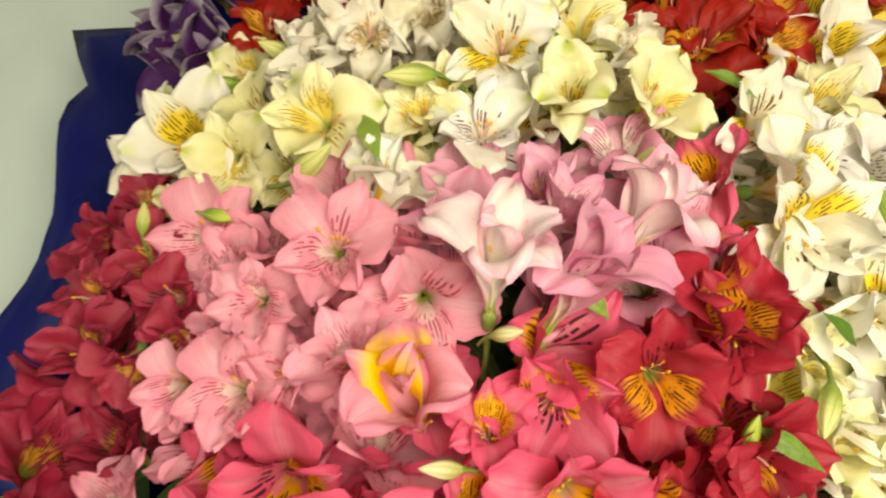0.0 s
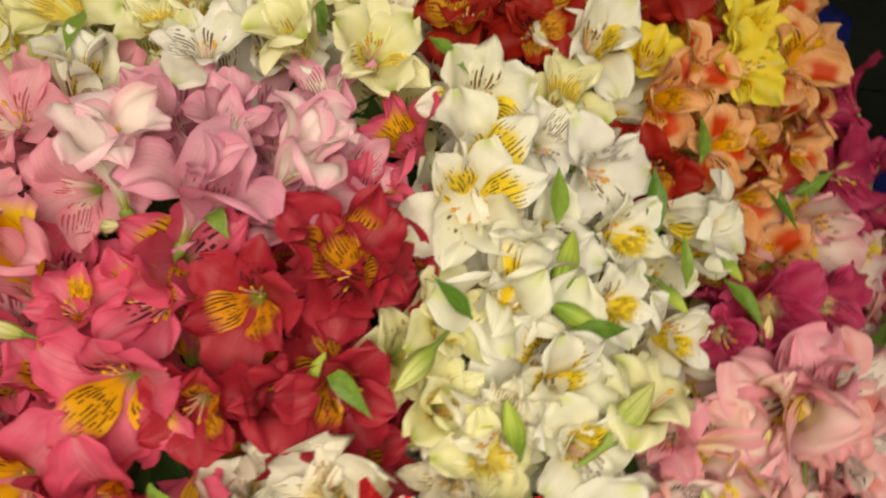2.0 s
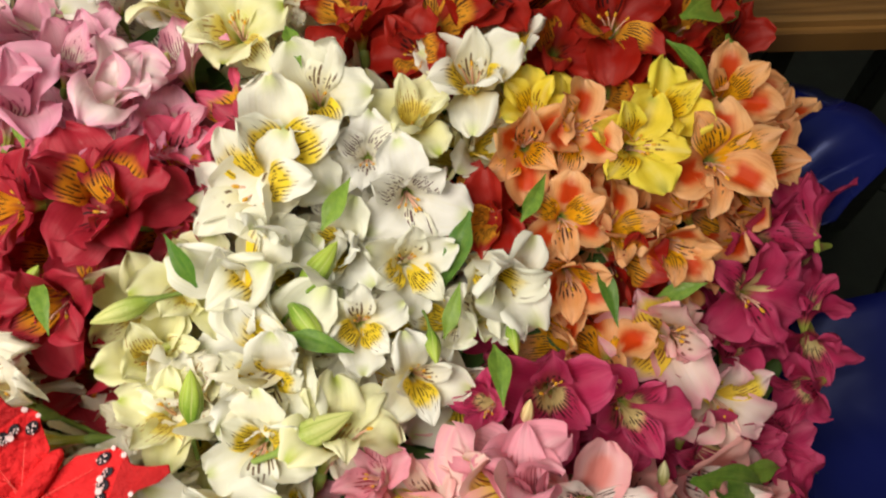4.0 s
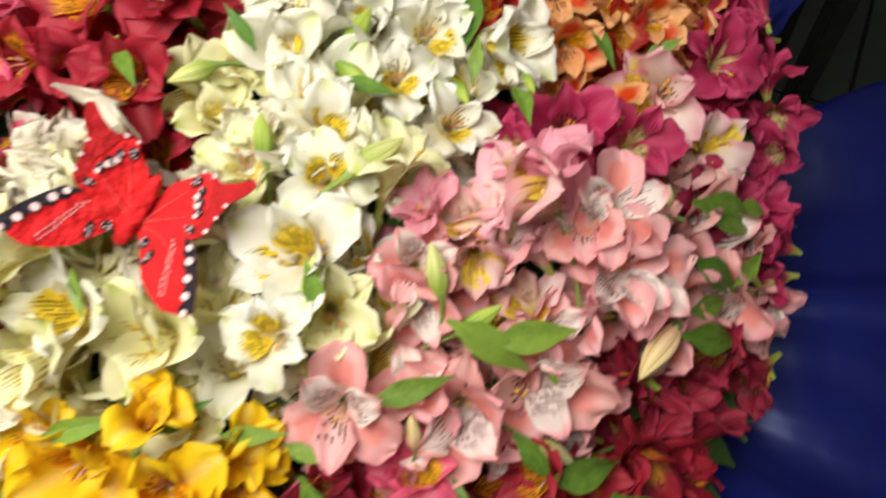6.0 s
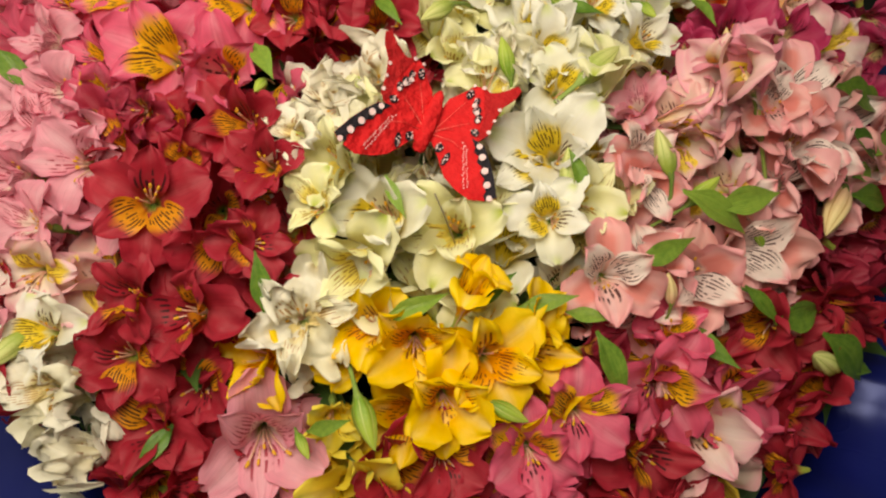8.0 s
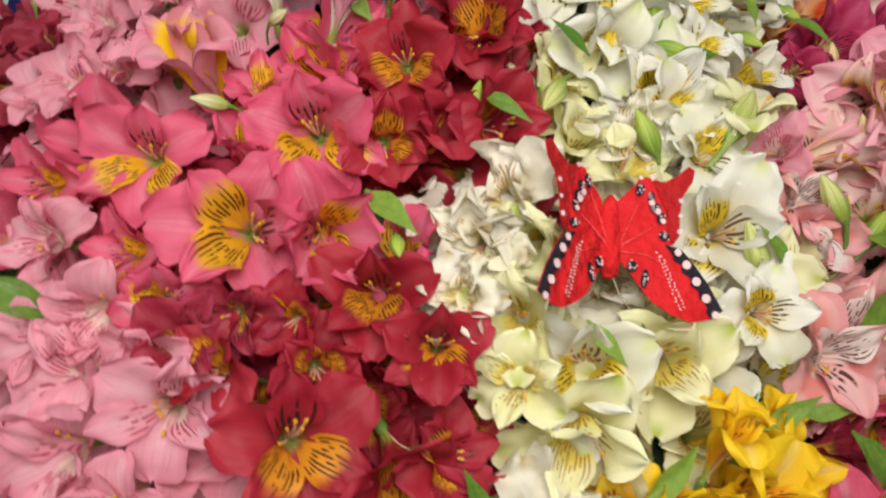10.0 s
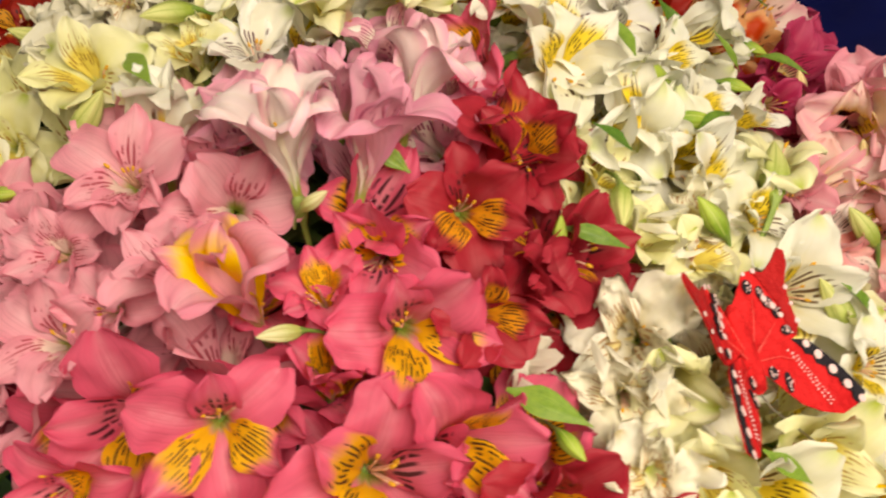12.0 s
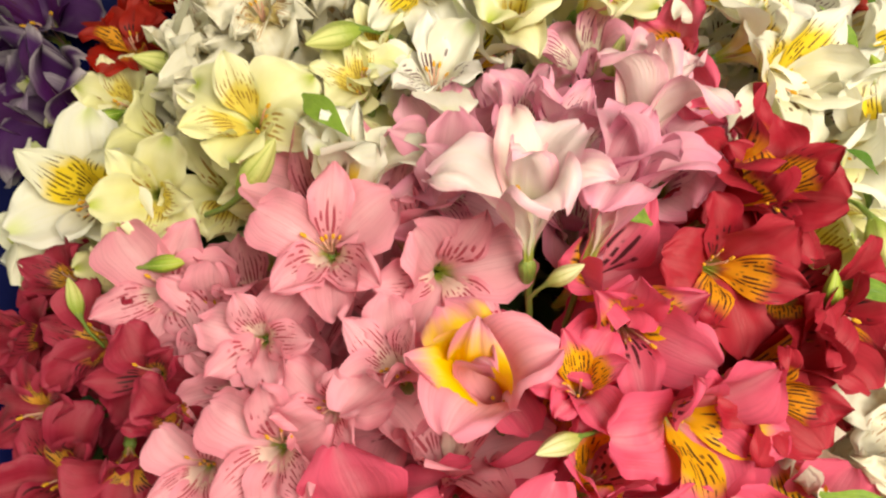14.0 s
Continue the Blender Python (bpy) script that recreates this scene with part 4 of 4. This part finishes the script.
# ---- leaves and buds between the flowers ----
leaf(0.038, pose(0.414, 0.110, 0.623, 34, 29, 48))
leaf(0.032, pose(0.429, -0.002, 0.576, 19, 31, 9))
leaf(0.032, pose(0.422, 0.183, 0.611, 23, 26, 32))
leaf(0.037, pose(0.304, 0.324, 0.709, -12, 17, -5))
bud('pale_green', 0.023, pose(0.161, 0.078, 0.757, -17, -16, -119))
leaf(0.025, pose(0.172, 0.107, 0.761, 8, -48, 148))
leaf(0.026, pose(0.208, 0.162, 0.750, 21, -14, 91))
bud('green', 0.027, pose(0.215, 0.136, 0.742, 23, -14, 84))
bud('green', 0.022, pose(0.223, 0.114, 0.737, -3, 7, -16))
leaf(0.025, pose(0.269, 0.151, 0.725, 28, -28, 97))
bud('green', 0.016, pose(0.268, 0.135, 0.716, -19, -6, -47))
bud('green', 0.014, pose(0.295, 0.156, 0.710, -20, 5, -47))
leaf(0.027, pose(0.298, 0.139, 0.716, -24, -18, -46))
leaf(0.025, pose(0.274, 0.214, 0.726, 28, -19, 85))
leaf(0.031, pose(0.320, 0.198, 0.702, -21, 4, -41))
bud('pale_green', 0.026, pose(0.290, 0.048, 0.702, 21, -34, 122))
bud('blush', 0.022, pose(0.324, 0.098, 0.709, 5, -44, 160))
bud('blush', 0.019, pose(0.312, 0.080, 0.707, 25, -54, 123))
leaf(0.067, pose(0.410, 0.164, 0.629, 20, 37, 27))
leaf(0.056, pose(0.414, 0.125, 0.630, 17, 46, 17))
bud('pale_green', 0.026, pose(0.372, 0.121, 0.669, -26, -51, -147))
bud('ivory', 0.013, pose(0.376, 0.147, 0.659, 32, -40, 114))
leaf(0.023, pose(0.249, 0.014, 0.724, 20, -44, 119))
bud('green', 0.022, pose(0.201, 0.066, 0.742, 17, -32, 116))
bud('green', 0.023, pose(0.315, 0.039, 0.684, 34, -10, 52))
leaf(0.052, pose(0.324, 0.029, 0.680, 9, 27, -1))
leaf(0.041, pose(0.300, -0.005, 0.689, 30, 6, 39))
leaf(0.046, pose(0.340, 0.043, 0.675, 27, 11, 32))
leaf(0.034, pose(0.358, -0.006, 0.647, -1, 30, -22))
leaf(0.048, pose(0.382, 0.002, 0.627, 32, 22, 34))
leaf(0.043, pose(0.284, -0.071, 0.679, -11, 26, -47))
bud('ivory', 0.024, pose(0.365, 0.002, 0.638, 13, 30, 1))
bud('blush', 0.036, pose(0.396, 0.071, 0.632, -41, 0, -105))
bud('green', 0.021, pose(0.240, -0.108, 0.694, 14, 18, -8))
bud('green', 0.026, pose(0.179, -0.132, 0.710, -8, 14, -56))
bud('green', 0.014, pose(0.150, -0.148, 0.702, -1, 2, -45))
leaf(0.026, pose(0.162, -0.138, 0.712, 32, -32, 15))
bud('blush', 0.018, pose(0.305, -0.020, 0.677, 26, -48, 113))
leaf(0.050, pose(0.421, 0.094, 0.618, 25, 34, 28))
leaf(0.038, pose(0.430, 0.146, 0.610, 39, 10, 65))
bud('pale_green', 0.033, pose(0.403, -0.013, 0.601, -22, -51, -167))
leaf(0.060, pose(0.417, -0.005, 0.593, 6, 39, -10))
leaf(0.028, pose(0.232, 0.110, 0.737, 9, 1, 14))
leaf(0.026, pose(0.140, 0.065, 0.770, -5, -3, -37))
bud('green', 0.014, pose(0.128, 0.071, 0.770, 16, -33, 66))
leaf(0.029, pose(0.094, 0.013, 0.781, -2, -12, -47))
bud('green', 0.014, pose(0.096, 0.000, 0.777, -11, -27, -79))
bud('pale_green', 0.031, pose(0.249, 0.081, 0.728, 26, -2, 58))
bud('ivory', 0.013, pose(0.048, 0.106, 0.790, -2, -39, -7))
bud('ivory', 0.015, pose(0.023, 0.064, 0.790, -2, -26, 178))
bud('pale_green', 0.014, pose(-0.100, 0.179, 0.752, -21, -18, 85))
leaf(0.030, pose(0.003, 0.189, 0.787, 5, -28, -76))
bud('pale_green', 0.023, pose(0.018, 0.225, 0.775, 11, -20, -169))
leaf(0.061, pose(0.299, 0.368, 0.704, 17, 17, 64))
leaf(0.024, pose(0.153, 0.214, 0.767, -12, -12, -34))
bud('blush', 0.015, pose(0.314, 0.133, 0.700, 13, -48, 100))
bud('pale_green', 0.028, pose(0.245, 0.017, 0.715, 31, -24, 106))
leaf(0.039, pose(0.255, 0.176, 0.721, -21, 12, -80))
leaf(0.025, pose(0.347, 0.224, 0.679, 30, -33, 32))
leaf(0.039, pose(0.331, -0.037, 0.651, 16, -4, -30))
leaf(0.030, pose(0.220, -0.057, 0.717, 30, -16, 38))
leaf(0.032, pose(0.190, -0.077, 0.727, 29, -6, 32))
leaf(0.031, pose(0.247, -0.051, 0.701, 25, -12, 19))
leaf(0.030, pose(0.119, -0.087, 0.744, 38, -47, 99))
leaf(0.026, pose(0.268, -0.048, 0.687, 20, -8, 0))
leaf(0.030, pose(0.088, 0.234, 0.764, -21, -46, 127))
leaf(0.024, pose(0.078, 0.122, 0.779, -7, -28, 129))
bud('pale_green', 0.025, pose(-0.048, 0.273, 0.738, -41, -50, -174))
bud('pale_green', 0.018, pose(0.108, 0.176, 0.771, 16, -48, 44))
bud('pale_green', 0.026, pose(-0.024, 0.192, 0.766, 65, -41, 16))
bud('pale_green', 0.013, pose(-0.055, 0.110, 0.768, 15, -30, 62))
bud('pale_green', 0.013, pose(-0.126, 0.226, 0.720, -16, -54, 148))
bud('green', 0.016, pose(-0.079, 0.264, 0.728, -43, -24, -162))
leaf(0.032, pose(0.225, 0.343, 0.721, -6, -55, 107))
leaf(0.057, pose(0.247, 0.362, 0.710, 27, -49, 50))
leaf(0.040, pose(0.319, 0.351, 0.684, 26, 13, -60))
leaf(0.035, pose(-0.047, -0.009, 0.773, 8, 30, -27))
bud('pale_green', 0.026, pose(0.007, -0.146, 0.742, -37, -17, -101))
leaf(0.030, pose(0.080, -0.168, 0.707, -21, -16, -101))
leaf(0.023, pose(0.170, -0.032, 0.748, 14, 12, -53))
bud('green', 0.015, pose(-0.065, 0.175, 0.756, 23, 1, -14))
bud('green', 0.023, pose(0.351, 0.041, 0.651, -8, -35, 120))

# ---- red feather butterfly on a wire, resting on the cream flowers ----
RED_FEATHER = plain_material("red_feather", (0.52, 0.008, 0.012), (0.66, 0.018, 0.022), 120.0, 0.75, 0.2, 0.5)
RED_DARK = plain_material("dark_red_feather", (0.34, 0.008, 0.012), (0.46, 0.014, 0.016), 120.0, 0.75, 0.2, 0.5)
BLACK_FEATHER = plain_material("black_feather", (0.012, 0.010, 0.016), (0.028, 0.022, 0.03), 120.0, 0.75, 0.2, 0.5)
PINK_DOT = plain_material("pale_pink_dot", (0.74, 0.50, 0.52), (0.82, 0.62, 0.62), 150.0, 0.8, 0.2)
QUILL = plain_material("red_quill", (0.80, 0.10, 0.09), (0.86, 0.16, 0.14), 120.0, 0.7, 0.2)
WIRE = plain_material("grey_wire", (0.20, 0.17, 0.13), (0.32, 0.28, 0.22), 90.0, 0.4, 0.5, 0.1, 0.8)

butterfly = tagged(new("butterfly_decoration"), "red feather butterfly decoration with black spotted wing edges", "decoration")
UNIT = 0.0000935
tail_end, head_way = Vector((0.174, -0.006, 0.744)), Vector((0.13, 0.97, 0.22)).normalized()
wing_out = {"right": Vector((0.96, -0.25, -0.23)), "left": Vector((-0.73, -0.31, 0.72))}
wing_up = {"right": Vector((0.30, 1.04, 0.10)), "left": Vector((-0.05, 0.97, 0.36))}


def wing_point(side, w, s, up=0.0):
    """A point of a wing: w outwards from the body's line, s towards the head, up off the wing."""
    n = wing_out[side].cross(wing_up[side]).normalized() * (1 if side == "right" else -1)
    bend = 0.03 * w * w * UNIT * UNIT / 0.043
    return tail_end + wing_out[side] * w * UNIT + wing_up[side] * s * UNIT + n * (up + bend + 0.0005) + Vector((0, 0, 0.003))


def wing_piece(name, side, outline, material, up=0.0, parent=None, label=""):
    """A thin piece of wing with the outline (outwards, towards the head)."""
    bm = bmesh.new()
    lower = [bm.verts.new(wing_point(side, w, s, up)) for w, s in outline]
    upper = [bm.verts.new(wing_point(side, w, s, up + 0.0004)) for w, s in outline]
    bm.faces.new(lower)
    bm.faces.new(upper)
    for i in range(len(outline)):
        k = (i + 1) % len(outline)
        bm.faces.new((lower[i], lower[k], upper[k], upper[i]))
    bmesh.ops.triangulate(bm, faces=bm.faces[:])
    bmesh.ops.recalc_face_normals(bm, faces=bm.faces[:])
    ob = link_mesh(name, bm, material, parent or butterfly, label)
    for p in ob.data.polygons:
        p.use_smooth = False
    return ob


def disc(side, w, s, r, name, parent, material=PINK_DOT, up=0.0016, stretch=1.0):
    return wing_piece(name, side, [(w + r * math.cos(k * math.pi / 5), s + r * stretch * math.sin(k * math.pi / 5)) for k in range(10)], material, up, parent)


HIND = [(-34, 150), (-20, 330), (40, 415), (62, 458), (112, 470), (150, 458), (172, 466), (218, 505), (262, 558), (290, 545), (286, 490), (252, 418), (250, 330), (262, 250), (240, 205), (190, 180), (70, 128)]
OUTER = [(112, 470), (150, 458), (172, 466), (218, 505), (262, 558), (290, 545), (286, 490), (252, 418), (250, 330), (262, 250), (240, 205), (212, 240), (196, 330), (150, 400)]
FORE = [(-34, 170), (80, 172), (170, 185), (200, 192), (272, 188), (330, 140), (398, 72), (470, -20), (425, -62), (350, -92), (260, -78), (180, -48), (122, 2), (70, 50), (26, 80), (-34, 70)]
BAND = [(200, 192), (272, 188), (330, 140), (398, 72), (470, -20), (425, -62), (404, -40), (408, -18), (372, 8), (366, 36), (330, 52), (324, 82), (286, 96), (280, 126), (248, 134), (240, 158)]
BAND_DOTS = [(258, 170, 15), (300, 128, 18), (348, 70, 18), (395, 12, 18), (440, -44, 15)]
PATCHES = [(66, 400, 20, 30), (118, 378, 16, 26), (142, 338, 24, 24), (172, 300, 18, 26), (196, 228, 24, 20), (80, 70, 22, 26), (140, 34, 16, 40)]
BIG_DOTS = [(120, 350, 13), (152, 320, 13), (178, 284, 11)]
for side in ("right", "left"):
    hind = wing_piece("hind_wing", side, HIND, RED_FEATHER, 0.0, None, "red feather hind wing with a tail")
    wing_piece("wing_border", side, OUTER, RED_DARK, 0.0006, hind)
    fore = wing_piece("fore_wing", side, FORE, RED_FEATHER, 0.0010, None, "red feather fore wing with black border")
    wing_piece("wing_band", side, BAND, BLACK_FEATHER, 0.0016, fore)
    for w, s, r in BAND_DOTS:
        disc(side, w, s, r, "wing_dot", fore, PINK_DOT, 0.0022)
    rnd = random.Random(3)
    for w, s, rw, rs in PATCHES:
        low = s < 150
        disc(side, w, s, rw, "wing_patch", fore if low else hind, BLACK_FEATHER, 0.0016 if low else 0.0012, rs / rw)
        for k in range(9):
            a, q = rnd.uniform(0, 6.3), rnd.uniform(0.2, 0.9)
            disc(side, w + rw * q * math.cos(a), s + rs * q * math.sin(a), 3.2, "wing_speck", fore if low else hind, PINK_DOT, 0.0023 if low else 0.0019)
    for w, s, r in BIG_DOTS:
        disc(side, w, s, r, "wing_dot", hind, PINK_DOT, 0.0023)
    for k in range(16):
        disc(side, 176 + k * 8 + rnd.uniform(-5, 5), 150 - k * 13.5, 3.6, "wing_speck", fore, PINK_DOT, 0.0017)
        disc(side, 196 + k * 8 + rnd.uniform(-5, 5), 140 - k * 12, 3.2, "wing_speck", fore, PINK_DOT, 0.0017)
    for w, s, r in [(62, 452, 9), (112, 464, 11), (246, 395, 10), (252, 330, 9), (258, 262, 11)]:
        disc(side, w, s, r, "wing_dot", hind, PINK_DOT, 0.0012)
    for k, (w, s) in enumerate([(70, 350), (150, 260), (90, 190), (210, 108)]):
        bm = bmesh.new()
        tube(bm, [wing_point(side, 14, 150 - 12 * k, 0.0025), wing_point(side, w * 0.6, 150 + (s - 150) * 0.5, 0.0026), wing_point(side, w, s, 0.002)], (0.00016, 0.00014, 0.00008), 4)
        link_mesh("feather_quill", bm, QUILL, fore if k > 1 else hind)

bm = bmesh.new()
spine = [tail_end + head_way * s * UNIT + Vector((0, 0, 0.0055)) for s in (-4, 12, 60, 130, 200, 270, 330, 356)]
tube(bm, spine, (0.0012, 0.0032, 0.0040, 0.0042, 0.0040, 0.0036, 0.0026, 0.0009), 14)
link_mesh("body", bm, RED_FEATHER, butterfly, "soft red fuzzy body")
bm = bmesh.new()
tube(bm, [tail_end + Vector((0.0, 0.01, 0.003)), tail_end + Vector((0.004, -0.006, 0.0)), tail_end + Vector((0.018, -0.024, -0.010)), tail_end + Vector((0.03, -0.04, -0.035))], (0.0004, 0.0004, 0.0004, 0.0004), 5)
link_mesh("wire_stalk", bm, WIRE, butterfly, "thin grey wire")

# ---- a varnished wooden board behind the bouquet with small printed labels ----
n = Nodes("varnished_wood")
tree_x = n.tree.nodes.new("ShaderNodeSeparateXYZ")
n.put(tree_x.inputs[0], n.coords())
fine = n.noise(1.0, 3.0, n.vec(n.math("MULTIPLY", tree_x.outputs[0], 6.0), n.math("MULTIPLY", tree_x.outputs[1], 160.0), tree_x.outputs[2]))
n.bump(fine, 0.15, 0.01)
WOOD = n.finish(n.mix(n.span(fine, 0.35, 0.65), (0.11, 0.05, 0.013), (0.23, 0.115, 0.034)), 0.3, 0.5)
PAPER = plain_material("label_paper", (0.62, 0.64, 0.66), (0.7, 0.72, 0.74), 60.0, 0.7)
INK = plain_material("label_ink", (0.02, 0.02, 0.03), (0.04, 0.04, 0.05), 60.0, 0.7)
# legs coloured near black: the shadow under the seat is in their colour
LEG_WOOD = plain_material("shaded_leg_wood", (0.016, 0.018, 0.014), (0.026, 0.028, 0.022), 30.0, 0.6, 0.3)
board = tagged(new("wooden_stool"), "low varnished wooden stool with printed labels on its top", "stool")
turn = pose(0.324, 0.466, 0.17, 0, 0, 27)


def board_box(name, lo, hi, material, parent, bevel=0.0):
    bm = bmesh.new()
    bmesh.ops.create_cube(bm, size=1)
    for v in bm.verts:
        v.co = Vector([l + (h - l) * (c + 0.5) for l, h, c in zip(lo, hi, v.co)])
    if bevel:
        bmesh.ops.bevel(bm, geom=bm.edges[:], offset=bevel, segments=2, affect="EDGES")
    ob = link_mesh(name, bm, material, parent)
    ob.matrix_basis = turn
    for p in ob.data.polygons:
        p.use_smooth = False
    return ob


board_box("seat", (-0.04, 0.0, 0.40), (0.30, 0.30, 0.43), WOOD, board, 0.006)
for x in (0.06, 0.25):
    for y in (0.14, 0.25):
        board_box("leg", (x, y, -0.17), (x + 0.03, y + 0.03, 0.40), LEG_WOOD, board, 0.003)
for x, y, w, h in [(0.02, 0.055, 0.035, 0.022), (0.075, 0.045, 0.03, 0.034)]:
    tag = board_box("printed_label", (x, y, 0.4304), (x + w, y + h, 0.4312), PAPER, board)
    for k in range(2):
        bar = board_box("ink_bar", (x + 0.004, y + 0.004 + k * h * 0.45, 0.4314), (x + w - 0.004, y + 0.004 + k * h * 0.45 + 0.005, 0.4318), INK, None)
        bar.parent = tag
        bar.matrix_parent_inverse = turn.inverted()

# ---- floor tiles ----
bm = bmesh.new()
bmesh.ops.create_cube(bm, size=1, matrix=Matrix.Diagonal((0.296, 0.296, 0.010, 1)))
bmesh.ops.bevel(bm, geom=bm.edges[:], offset=0.002, segments=1, affect="EDGES")
tile_mesh = bpy.data.meshes.new("floor_tile")
bm.to_mesh(tile_mesh)
bm.free()
tile_mesh.materials.append(TILE)
for i in range(10):
    for j in range(13):
        ob = new("floor_tile", tile_mesh)
        ob.parent = floor
        ob.location = (X0 + 0.15 + 0.3 * i, Y0 + 0.16 + 0.3 * j, -0.0055)
